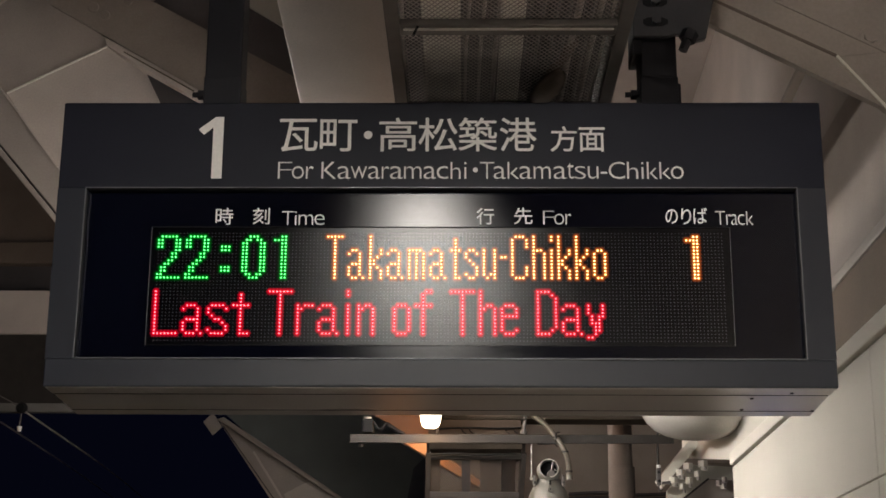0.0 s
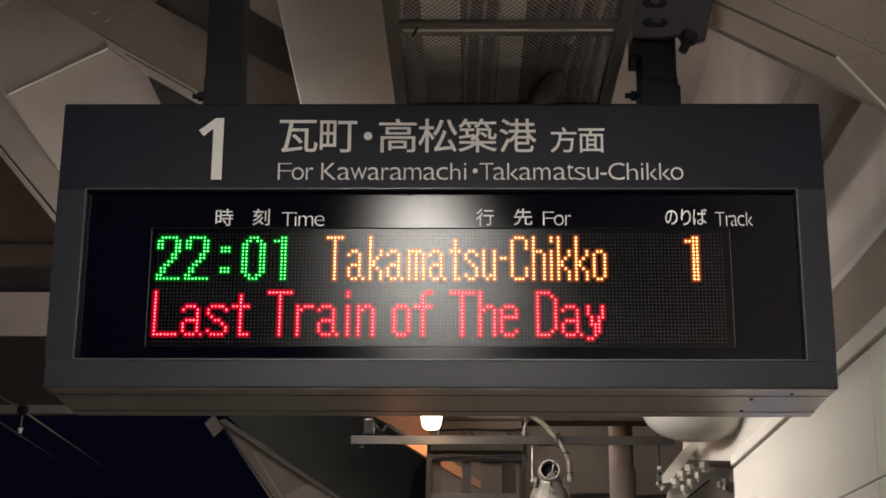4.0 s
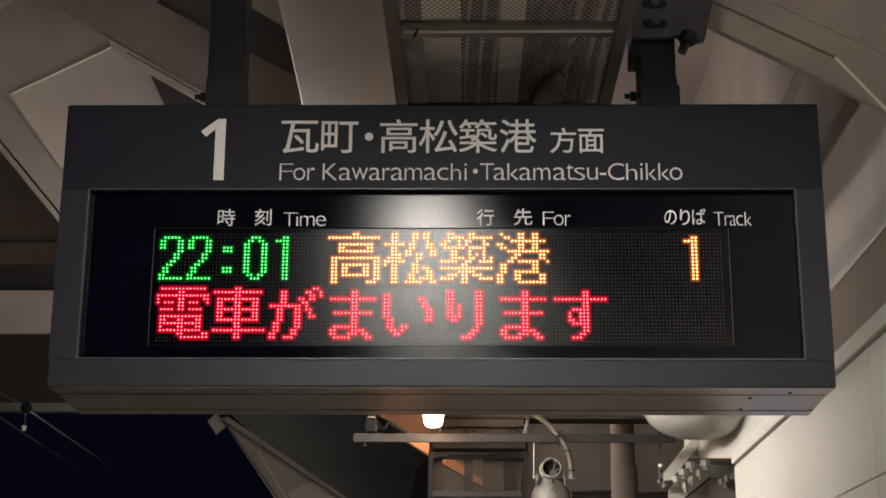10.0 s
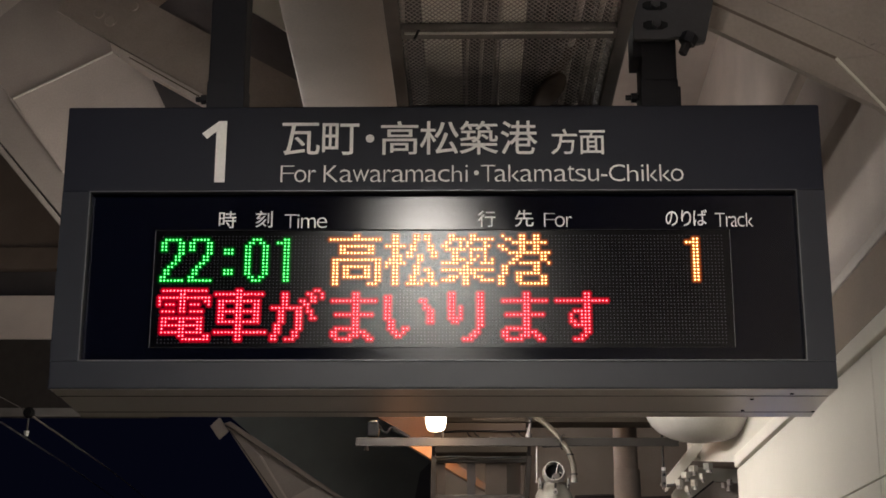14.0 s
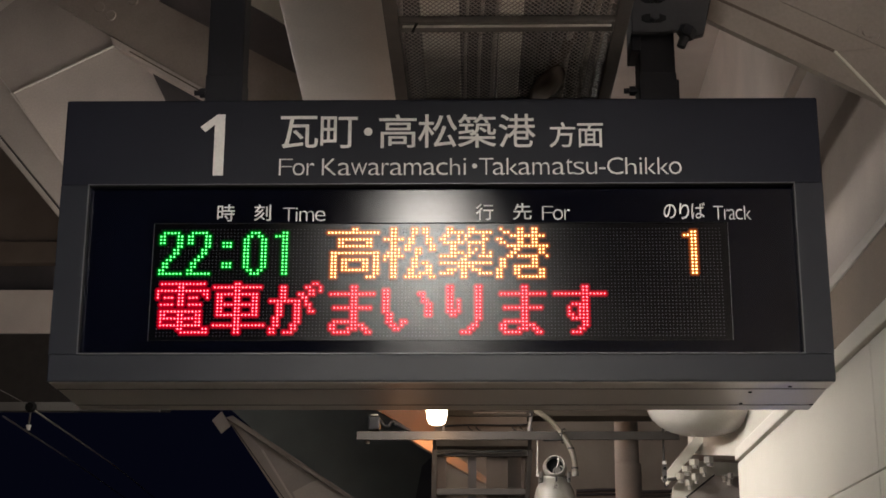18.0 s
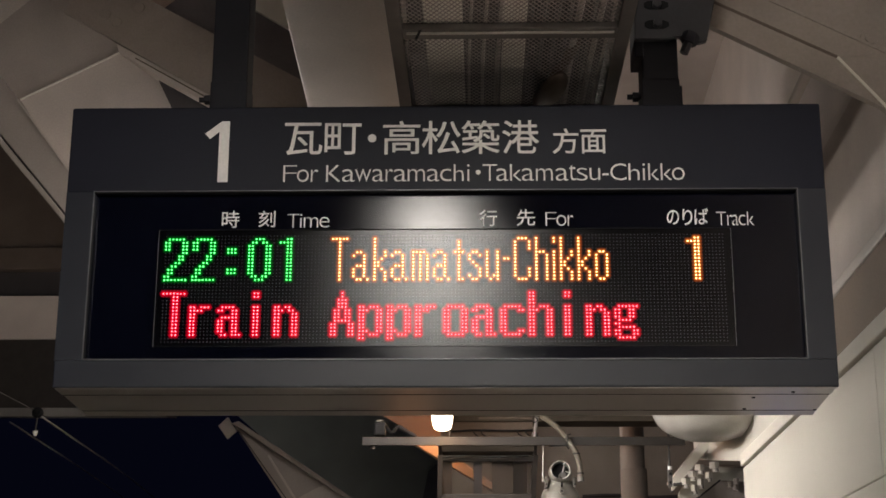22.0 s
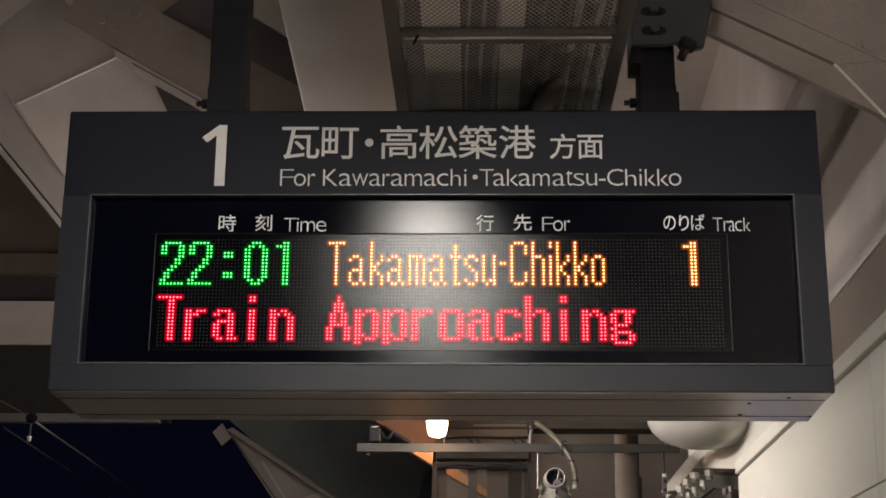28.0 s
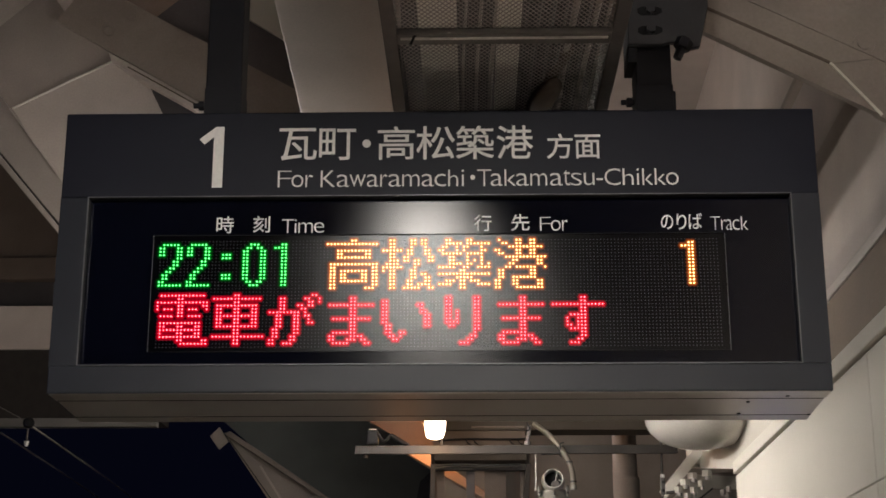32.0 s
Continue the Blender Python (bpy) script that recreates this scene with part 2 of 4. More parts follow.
def plate(pts, y0, y1, bevel=0.0):
    """A plate whose outline lies in x and z, from y0 to y1."""
    bm = bmesh.new()
    f = bm.faces.new([bm.verts.new((x, y0, z)) for x, z in pts])
    r = bmesh.ops.extrude_face_region(bm, geom=[f])
    bmesh.ops.translate(bm, vec=(0, y1 - y0, 0), verts=[v for v in r["geom"] if isinstance(v, bmesh.types.BMVert)])
    bmesh.ops.recalc_face_normals(bm, faces=bm.faces)
    if bevel:
        bmesh.ops.bevel(bm, geom=list(bm.edges), offset=bevel, segments=1, affect="EDGES")
    return bm


def add_rod(bm, a, b, r0, r1=None, n=12, caps=True):
    a, b = Vector(a), Vector(b)
    turn = (b - a).to_track_quat("Z", "Y").to_matrix().to_4x4()
    m = Matrix.Translation((a + b) / 2) @ turn
    bmesh.ops.create_cone(bm, cap_ends=caps, segments=n, radius1=r0, radius2=r0 if r1 is None else r1, depth=(b - a).length, matrix=m)
    return bm


def rod(a, b, r0, r1=None, n=12):
    return add_rod(bmesh.new(), a, b, r0, r1, n)


def bar(a, b, w, h, bevel=0.0):
    """A straight bar of width w and height h from a to b."""
    a, b = Vector(a), Vector(b)
    bm = bmesh.new()
    r = bmesh.ops.create_cube(bm, size=1)
    turn = (b - a).to_track_quat("Y", "Z").to_matrix().to_4x4()
    bmesh.ops.transform(bm, matrix=Matrix.Translation((a + b) / 2) @ turn @ Matrix.Diagonal((w, (b - a).length, h, 1)), verts=r["verts"])
    if bevel:
        bmesh.ops.bevel(bm, geom=list(bm.edges), offset=bevel, segments=2, affect="EDGES")
    return bm


def lathe(profile, at, n=32, axis="Z"):
    """A turned body: profile of (radius, height) pairs, about the axis through at."""
    bm = bmesh.new()
    rings = []
    for r, h in profile:
        ring = []
        for k in range(n):
            a = 2 * math.pi * k / n
            p = Vector((r * math.cos(a), r * math.sin(a), h))
            if axis == "Y":
                p = Vector((p.x, -p.z, p.y))
            ring.append(bm.verts.new(p + Vector(at)))
        rings.append(ring)
    for u, v in zip(rings, rings[1:]):
        for k in range(n):
            bm.faces.new((u[k], u[(k + 1) % n], v[(k + 1) % n], v[k]))
    for ring in (rings[0], rings[-1]):
        bm.faces.new(ring)
    bmesh.ops.remove_doubles(bm, verts=bm.verts, dist=1e-5)
    bmesh.ops.recalc_face_normals(bm, faces=bm.faces)
    return bm


def tube(points, r, n=10):
    """A bent pipe or cable along a smooth line through points."""
    cu = bpy.data.curves.new("line", "CURVE")
    cu.dimensions, cu.bevel_depth, cu.bevel_resolution, cu.use_fill_caps = "3D", r, max(1, n // 4), True
    sp = cu.splines.new("BEZIER")
    sp.bezier_points.add(len(points) - 1)
    for bp, p in zip(sp.bezier_points, points):
        bp.co, bp.handle_left_type, bp.handle_right_type = p, "AUTO", "AUTO"
    ob = new("line", cu)
    bpy.context.view_layer.update()
    me = bpy.data.meshes.new_from_object(ob.evaluated_get(bpy.context.evaluated_depsgraph_get()))
    bpy.data.objects.remove(ob)
    bm = bmesh.new()
    bm.from_mesh(me)
    bpy.data.meshes.remove(me)
    return bm


def lettering(text, x0, x1, z0, z1, y, bold=0.0, thick=0.0008, thin=0.0):
    """Writing that fills the rectangle x0..x1, z0..z1 on the plane y, facing -y; bold: metres added to each stroke."""
    cu = bpy.data.curves.new("writing", "FONT")
    cu.body, cu.extrude, cu.resolution_u, cu.offset = text, thick, 3, -thin
    ob = new("writing", cu)
    bpy.context.view_layer.update()
    me = bpy.data.meshes.new_from_object(ob.evaluated_get(bpy.context.evaluated_depsgraph_get()))
    bpy.data.objects.remove(ob)
    bm = bmesh.new()
    bm.from_mesh(me)
    bpy.data.meshes.remove(me)
    xs, ys = [v.co.x for v in bm.verts], [v.co.y for v in bm.verts]
    a, b, c, d = min(xs), max(xs), min(ys), max(ys)
    h = bold / 2
    for v in bm.verts:
        v.co = Vector((x0 + h + (v.co.x - a) / (b - a) * (x1 - x0 - bold), y - v.co.z, z0 + h + (v.co.y - c) / (d - c) * (z1 - z0 - bold)))
    if bold:
        geom = list(bm.verts) + list(bm.edges) + list(bm.faces)
        own = [v for v in bm.verts]
        for k, (dx, dz) in enumerate(((h, h), (-h, h), (h, -h), (h, 0), (-h, 0))):
            r = bmesh.ops.duplicate(bm, geom=geom)
            bmesh.ops.translate(bm, vec=(dx, -0.00003 * (k + 1), dz), verts=[v for v in r["geom"] if isinstance(v, bmesh.types.BMVert)])
        bmesh.ops.translate(bm, vec=(-h, 0, -h), verts=own)
    return bm


# ---- platform and surroundings ----
alone("platform_floor", box(-1.7, 2.4, -14, 16, -0.3, 0.0), CONCRETE, "grey worn concrete platform floor", "floor", "structure")
alone("ground", box(-60, 60, -80, 120, -1.3, -1.1), GRAVEL, "dark gravelly ground beside the platform", "ground", "structure")
alone("ceiling_roof", box(-1.65, 2.4, -14, 6.0, 4.25, 4.33), CREAM_DIM, "cream painted underside of the platform roof", "ceiling", "structure")

# right-hand side: a run of lengthwise panels, 2 degrees off the sign's square
SIDE = Matrix.Translation((0.963, 2.73, 0.0)) @ Matrix.Rotation(radians(-1.9), 4, "Z")


def side_box(x0, x1, y0, y1, z0, z1, bevel=0.0):
    bm = box(x0, x1, y0, y1, z0, z1, bevel=bevel)
    bmesh.ops.transform(bm, matrix=SIDE, verts=bm.verts)
    return bm


wall_r = thing("wall_right", (0.97, 2.0, 0), "white panelled wall under the canopy with a cap strip", "wall", "", "structure")
for k in range(5):
    y1 = -0.002 - 2.02 * k
    part("panel", side_box(0.0, 0.06, y1 - 2.0175, y1, 2.1665, 2.4385, 0.002), WALL, wall_r)
    part("panel", side_box(0.0, 0.06, y1 - 2.0175, y1, 0.9, 2.163, 0.002), WALL, wall_r)
    part("panel", side_box(0.0, 0.06, y1 - 2.0175, y1, 0.0, 0.894, 0.002), WALL, wall_r)
part("backing", side_box(0.055, 0.12, -9.8, -0.01, 0.0, 2.425), WALL, wall_r)
part("joint", side_box(0.012, 0.12, -9.8, -0.01, 2.4385, 2.446), HOLE, wall_r)
part("cap_strip", side_box(-0.008, 0.13, -9.8, 0.006, 2.446, 2.487, 0.004), WALL, wall_r, "white metal cap strip")
upper_r = thing("wall_upper", (1.05, 2.0, 2.47), "tan board and shade-toned cream girders above the white wall", "wall", "", "structure")
part("upper_board", side_box(0.05, 0.12, -9.8, -1.0, 2.487, 2.692, 0.003), TAN_BOARD, upper_r)
part("ledge", side_box(0.045, 0.16, -9.8, -1.0, 2.692, 2.722, 0.006), CREAM_DIM, upper_r, "cream painted ledge")
# Girder paint is one cream; its darker tones put the shade in.
part("girder_web", side_box(0.05, 0.12, -9.8, -0.02, 2.722, 3.098, 0.003), CREAM_SHADED, upper_r)
part("girder_board", side_box(0.053, 0.12, -9.8, -0.02, 3.100, 3.345, 0.003), CREAM_DIM, upper_r)
part("girder_flange", side_box(0.028, 0.18, -9.8, -0.02, 3.345, 3.362, 0.003), CREAM_SHADED, upper_r)
part("top_board", side_box(0.075, 0.12, -9.8, 1.6, 3.362, 4.25, 0.003), CREAM, upper_r)

# Unseen panel, added to tint the sign's underside blue by reflection.
notice = thing("blue_reflection_panel", (0.93, 1.8, 1.75), "unseen blue panel on the white wall, added for its reflection", "notice board")
part("panel", side_box(-0.022, -0.002, -1.42, -0.50, 1.72, 2.03, 0.003), BLUE, notice)
part("rim", side_box(-0.027, -0.002, -1.42, -0.50, 2.03, 2.045, 0.002), SIGN_METAL, notice)
part("rim", side_box(-0.027, -0.002, -1.42, -0.50, 1.705, 1.72, 0.002), SIGN_METAL, notice)

# ---- the departure sign ----
X0, X1, Z0, Z1, BACK = -0.645, 0.645, 2.2235, 2.715, 0.282
WX, WZ0, WZ1, FACE = 0.5985, 2.270, 2.5620, 0.016
PITCH, LZ, MIDX = 0.005932, 2.3955, -0.0005
sign = thing("departure_sign", (0, 0.14, 2.22), "dark grey hanging departure board with lit red, green and amber dots", "sign")


def bezel():
    """The front frame: three rails round a bevelled opening."""
    bm = bmesh.new()
    add_box(bm, X0, X1, 0.0, 0.05, Z0, WZ0, bevel=0.0025)
    add_box(bm, X0, -WX, 0.0006, 0.05, WZ0, WZ1)
    add_box(bm, WX, X1, 0.0006, 0.05, WZ0, WZ1)
    return bm


part("bezel", bezel(), SIGN_RAIL, sign)
header = part("header_panel", box(X0, X1, 0.0, 0.05, WZ1, Z1, bevel=0.0025), SIGN_GREY, sign)
# bright lips and dark liners round the opening
for sx in (-1, 1):
    part("lip", box(min(sx * WX, sx * (WX - 0.0018)), max(sx * WX, sx * (WX - 0.0018)), -0.0010, 0.003, WZ0, WZ1), SIGN_EDGE, sign, "thin bright metal lip")
    part("liner", box(min(sx * WX, sx * (WX - 0.0012)), max(sx * WX, sx * (WX - 0.0012)), 0.003, FACE, WZ0, WZ1), BLACK, sign)
part("lip", box(-WX, WX, -0.0010, 0.003, WZ0, WZ0 + 0.0014), SIGN_EDGE, sign, "thin bright metal lip")
part("lip", box(-WX, WX, -0.0008, 0.001, WZ1 + 0.0004, WZ1 + 0.0016), SIGN_EDGE, sign, "thin bright metal lip")
part("liner", box(-WX, WX, 0.001, FACE, WZ1 - 0.0012, WZ1 + 0.0002), BLACK, sign)
# underside: three pressed strips with dark joints
def flared(bm):
    """The casing opens a little towards its back."""
    for v in bm.verts:
        v.co.x += (0.0795 if v.co.x > 0 else -0.0716) * max(0.0, v.co.y)
    return bm


strips = []
part("casing", flared(box(X0 + 0.004, X1 - 0.004, 0.05, BACK, Z0 + 0.006, Z1 - 0.004, bevel=0.003)), SIGN_GREY, sign)
for y0, y1, dx in ((0.004, 0.0620, 0.004), (0.0660, 0.2230, 0.006), (0.2270, BACK - 0.002, 0.006)):
    strips.append(part("bottom_strip", flared(box(X0 + dx, X1 - dx, y0, y1, Z0 - 0.001, Z0 + 0.010, bevel=0.0006)), SIGN_METAL, sign, "brushed metal underside strip"))
for y in (0.0640, 0.2250):
    part("joint", flared(box(X0 + 0.007, X1 - 0.007, y - 0.0022, y + 0.0022, Z0 - 0.0013, Z0 + 0.0085)), HOLE, sign)
for x, y in ((0.522, 0.092), (0.526, 0.206), (0.652, 0.218), (0.578, 0.039)):
    part("screw", rod((x, y, Z0 - 0.0028), (x, y, Z0 + 0.001), 0.0030, 0.0034, 10), BLACK, strips[0 if y < 0.064 else 1 if y < 0.225 else 2])
# top edge trim
part("top_edge", box(X0 + 0.002, X1 - 0.002, 0.002, BACK, Z1 - 0.004, Z1 + 0.001, bevel=0.001), SIGN_GREY, sign)

# the black display window: printed panel round the dot field, which stands a little proud
DX, DZ0, DZ1 = 0.4848, 2.2962, 2.4977
upper_panel = part("printed_panel", box(-WX, WX, FACE, FACE + 0.004, DZ1, WZ1), PANEL_BLACK, sign, "gloss black printed panel")
part("printed_panel", box(-WX, WX, FACE, FACE + 0.004, WZ0, DZ0), PANEL_BLACK, sign, "gloss black printed panel")
part("printed_panel", box(-WX, -DX, FACE, FACE + 0.004, DZ0, DZ1), PANEL_BLACK, sign, "gloss black printed panel")
part("printed_panel", box(DX, WX, FACE, FACE + 0.004, DZ0, DZ1), PANEL_BLACK, sign, "gloss black printed panel")
part("led_board", box(-DX, DX, FACE + 0.0015, FACE + 0.004, DZ0, DZ1), LED_FACE, sign, "matte black face of the dot matrix")
for x0, x1, z0, z1 in ((-DX - 0.0006, -DX, DZ0 - 0.001, DZ1), (DX, DX + 0.0006, DZ0 - 0.001, DZ1)):
    part("board_edge", box(x0, x1, FACE - 0.0006, FACE + 0.001, z0, z1), SIGN_EDGE, sign)
part("board_edge", box(-DX, DX, FACE - 0.0012, FACE + 0.001, DZ0 - 0.0014, DZ0, bevel=0.0005), EDGE_DARK, sign)
part("board_edge", box(-DX, DX, FACE - 0.001, FACE + 0.001, DZ1, DZ1 + 0.001), BLACK, sign)

HEX = [(math.cos(math.pi * k / 3), math.sin(math.pi * k / 3)) for k in range(6)]


def dot_place(row, col):
    return MIDX + (col - 79.5) * PITCH, LZ + (15.5 - row) * PITCH


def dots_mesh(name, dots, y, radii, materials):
    """One mesh of hexagonal light points: a die, a lens ring and two rings of painted halo."""
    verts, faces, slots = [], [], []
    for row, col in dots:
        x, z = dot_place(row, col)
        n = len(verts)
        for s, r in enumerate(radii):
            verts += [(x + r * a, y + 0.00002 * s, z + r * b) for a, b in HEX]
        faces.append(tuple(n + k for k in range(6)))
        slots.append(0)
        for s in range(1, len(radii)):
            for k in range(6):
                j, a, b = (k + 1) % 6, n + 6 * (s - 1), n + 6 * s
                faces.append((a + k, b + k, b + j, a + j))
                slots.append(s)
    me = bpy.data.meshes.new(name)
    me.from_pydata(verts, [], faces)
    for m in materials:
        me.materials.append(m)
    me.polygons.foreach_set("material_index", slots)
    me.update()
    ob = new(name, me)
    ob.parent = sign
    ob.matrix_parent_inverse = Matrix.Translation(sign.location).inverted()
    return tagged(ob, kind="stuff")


tagged(dots_mesh("unlit_dots", [(r, c) for r in range(32) for c in range(160)], FACE + 0.0012, (0.0011,), (DOT_OFF,)), "small grey unlit dots of the matrix", "", "", "stuff")

# dot letters: rows of each sign, top to bottom
DIGIT = {
    "2": ".#####. ##...## ##...## ##...## .....## ....##. ....##. ...##.. ..##... .##.... .##.... ##..... #######",
    "0": "..###.. .##.##. ##...## ##...## ##...## ##...## ##...## ##...## ##...## ##...## ##...## .##.##. ..###..",
    ":": "... ... ... ### ### ... ... ... ... ### ### ... ...",
    "1": "..## #### ..## ..## ..## ..## ..## ..## ..## ..## ..## ..## ..##",
}
E4, E5 = ".... " * 4, "..... " * 4
THIN = {
    "T": "##### " + "..#.. " * 12, "a": E5 + ".##.. #..#. ...#. ...#. .###. #..#. #..#. #..#. .##.#",
    "k": "#... " * 4 + "#..# #..# #.#. ##.. ##.. #.#. #..# #..# #..#", "m": E5 + "####. " + "#.#.# " * 8,
    "t": "... .#. .#. .#. ### " + ".#. " * 7 + ".##", "s": E4 + ".##. #..# #... .#.. ..#. ...# ...# #..# .##.",
    "u": E4 + "#..# " * 7 + "#.## .#.#", "-": ".. " * 6 + "## " + ".. " * 6,
    "C": ".###. #...# #...# #...# " + "#.... " * 5 + "#...# #...# #...# .###.", "h": "#... " * 4 + "###. " + "#..# " * 8,
    "i": "# # . . " + "# " * 9, "o": E4 + ".##. " + "#..# " * 7 + ".##.",
}
SLIM = {
    "L": "#...... " * 12 + "#######", "T": "####### " + "...#... " * 12, "i": "# # . . " + "# " * 9,
    "a": "...... " * 4 + ".###.. #...#. ....#. ....#. .####. #...#. #...#. #...#. .###.#",
    "s": "...... " * 4 + ".####. #....# #..... .#.... ..##.. ....#. .....# #....# .####.",
    "t": "..... ..#.. ..#.. ..#.. ##### " + "..#.. " * 7 + "..###", "r": E5 + "#.### ##... " + "#.... " * 7,
    "n": E5 + "#.##. ##..# " + "#...# " * 7, "o": E5 + ".###. " + "#...# " * 7 + ".###.",
    "f": "...## ..#.. ..#.. ..#.. ##### " + "..#.. " * 8, "h": "#.... " * 4 + "#.##. ##..# " + "#...# " * 7,
    "e": E5 + ".###. #...# #...# ##### #.... #.... #.... #...# .###.",
    "D": "####.. #...#. " + "#....# " * 9 + "#...#. ####..", "y": E5 + "#...# #...# #...# .#.## .#.#. .###. ..##. ..##. ..#.. ##...",
}
E7 = "....... " * 4
BOLD = {
    "T": "####### " + "...##.. " * 12, "r": E7 + "##.###. ####... " + "##..... " * 7,
    "a": E7 + ".####.. ##..##. ....##. .#####. ##..##. ##..##. ##..##. ##..##. .##.###",
    "i": "..## ..## .... .... " + "..## " * 9, "n": E7 + "##.##.. ###.##. " + "##...## " * 7,
    "A": "...#... ...#... ..###.. ..###.. ..###.. .##.##. .##.##. .##.##. .#####. ##...## ##...## ##...## ##...##",
    "p": E7 + "##.###. ###..## " + "##...## " * 5 + "###..## ##.###. ##.....", "o": E7 + ".#####. " + "##...## " * 7 + ".#####.",
    "c": E7 + ".#####. ##...## " + "##..... " * 5 + "##...## .#####.", "h": "##..... " * 4 + "##.###. ###..## " + "##...## " * 7,
    "g": E7 + ".###### ##..##. ##..##. ##..##. .####.. ##..... .#####. ##...## ##...## .#####.",
}
KANJI = {
    "高": ".......##...... ############### ............... ...##########.. ...##......##.. ...##########.. ............... .############## .##..........## .##.########.## .##.##....##.## .##.##....##.## .##.########.## .##..........## .##........###.",
    "松": "..##....##.##.. ..##....##.##.. ..##....#...#.. ######.##...##. ..##...##...##. ..##..##.....## ..###.##.##..## .####....##.... ######...#..... #.##....##..... ..##....##.##.. ..##....##..##. ..##...##...##. ..##...##.####. ..##..#####..##",
    "築": "..##....##..... ..#####.####### .##..#.##...#.. ##...#.#....##. .######.#####.. ...##...#...#.. ...##...#.#.#.. ...####.##..#.# #####..##..#### ......##....... ############### .....#####..... ..###.##.###... ####..##...#### ......##.......",
    "港": ".#....##..##... ..##..##..##... ....##########. ##....##..##... .##...##..##... ...############ .....##.....##. ....##......##. ...##.######..# .##.......##... .##.......##... .##..#######... ##...##.....##. ##...##.....##. ##....########.",
    "電": ".#############. ......##....... ############### #.....##.....## #.###.##.###..# ......##....... .####.##.####.. ............... .############.. .##...##...##.. .############.. .#....##...##.. .############.. ......##.....## .......########",
    "車": "......##....... ##############. ......##....... .############.. .##...##...##.. .##...##...##.. .############.. .##...##...##.. .##...##...##.. .############.. ......##....... ......##....... ############### ......##....... ......##.......",
    "が": "............##. ...##.....##..# ...##......##.# ...##...##.##.. ...##....##.... #########.#.... ..##...##.##... ..##...##..#... ..##...##..##.. ..##...##...... .##....##...... .##....##...... .##...##....... ##....##....... ##..###........",
    "ま": "............... ......##....... ......##....... #############.. ......##....... ......##....... ......##....... .###########... ......##....... ......##....... ......##....... .#######....... ##....####..... ##...###.##.... .#####....##...",
    "い": "............... ............... ##............. ##........##... ##.........#... ##.........##.. ##..........##. ##..........##. ##..........##. .##.........##. .##............ .##..##........ ..##.#......... ...##.......... ...............",
    "り": "............... .##......##.... .##......##.... .##......##.... .##......##.... .##.#....##.... .##.#....##.... .##.#....##.... .####....##.... ..##.....##.... .........##.... .........#..... ........##..... .......##...... .....###.......",
    "す": "............... ........##..... ........##..... ############### ........##..... ........##..... .....#####..... ....#..###..... ....#..###..... ....##.###..... .....#####..... ........##..... ........##..... .......##...... .....###.......",
}


def lit(font, text, cols, row):
    """The set of lit (row, column) of a text whose letters begin at cols."""
    out = set()
    for ch, col in zip(text, cols):
        for r, line in enumerate(font[ch].split()):
            out |= {(row + r, col + c) for c, mark in enumerate(line) if mark == "#"}
    return out


TIME = lit(DIGIT, "22:0", (0, 8, 18, 24), 1) | lit(DIGIT, "1", (33,), 1)
TRACK = lit(DIGIT, "1", (149,), 1)
TOP = {"english": lit(THIN, "Takamatsu-Chikko", (48, 54, 60, 65, 71, 77, 83, 87, 92, 97, 100, 106, 111, 113, 118, 123), 1),
       "japanese": lit(KANJI, "高松築港", (48, 64, 80, 96), 0)}
LOW = {"last": lit(SLIM, "LastTrainofTheDay", (0, 8, 15, 22, 32, 40, 46, 54, 57, 67, 73, 83, 91, 97, 107, 114, 121), 17),
       "japanese": lit(KANJI, "電車がまいります", (0, 16, 32, 49, 64, 81, 97, 112), 16),
       "english": lit(BOLD, "TrainApproaching", (0, 8, 16, 24, 32, 48, 56, 64, 72, 80, 88, 96, 104, 112, 120, 128), 17)}
# Radii of die, lens and the two painted halo rings.
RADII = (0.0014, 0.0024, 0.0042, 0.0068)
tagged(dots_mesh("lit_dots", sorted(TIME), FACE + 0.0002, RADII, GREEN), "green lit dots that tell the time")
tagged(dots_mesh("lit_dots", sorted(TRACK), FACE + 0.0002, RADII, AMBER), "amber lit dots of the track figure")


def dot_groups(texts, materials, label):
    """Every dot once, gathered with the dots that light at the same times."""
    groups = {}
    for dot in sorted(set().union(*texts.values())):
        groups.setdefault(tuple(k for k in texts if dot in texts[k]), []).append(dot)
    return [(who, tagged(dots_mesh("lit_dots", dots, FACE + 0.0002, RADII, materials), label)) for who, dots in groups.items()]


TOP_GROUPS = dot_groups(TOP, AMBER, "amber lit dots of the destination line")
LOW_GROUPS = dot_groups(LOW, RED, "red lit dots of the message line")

# writing on the header and the printed panel
TALL = set("FKTCkhib")


def word(text, spans, base, small, cap, y, bold=0.0, thick=0.0008):
    """One mesh of a word whose letters stand at spans (millimetres, start and end) between the base line and their height."""
    bm = bmesh.new()
    for k, ch in enumerate(text):
        x0, x1 = spans[2 * k] / 1000, spans[2 * k + 1] / 1000
        over = 0.012 * (cap - base)
        z0, z1 = base, cap if ch in TALL else small
        if ch in "oaesc":
            z0, z1 = base - over, small + over
        elif ch == "C":
            z0, z1 = base - over, cap + over
        elif ch == "t":
            z1 = cap - 0.25 * (cap - small)
        elif ch == "-":
            z0, z1 = base + 0.30 * (cap - base), base + 0.41 * (cap - base)
        one = lettering(ch, x0, x1, z0, z1, y, bold, thick, 0.028 if ch == "F" else 0.020 if ch in "sT" else 0.013)
        me = bpy.data.meshes.new("letter")
        one.to_mesh(me)
        one.free()
        bm.from_mesh(me)
        bpy.data.meshes.remove(me)
    return bm


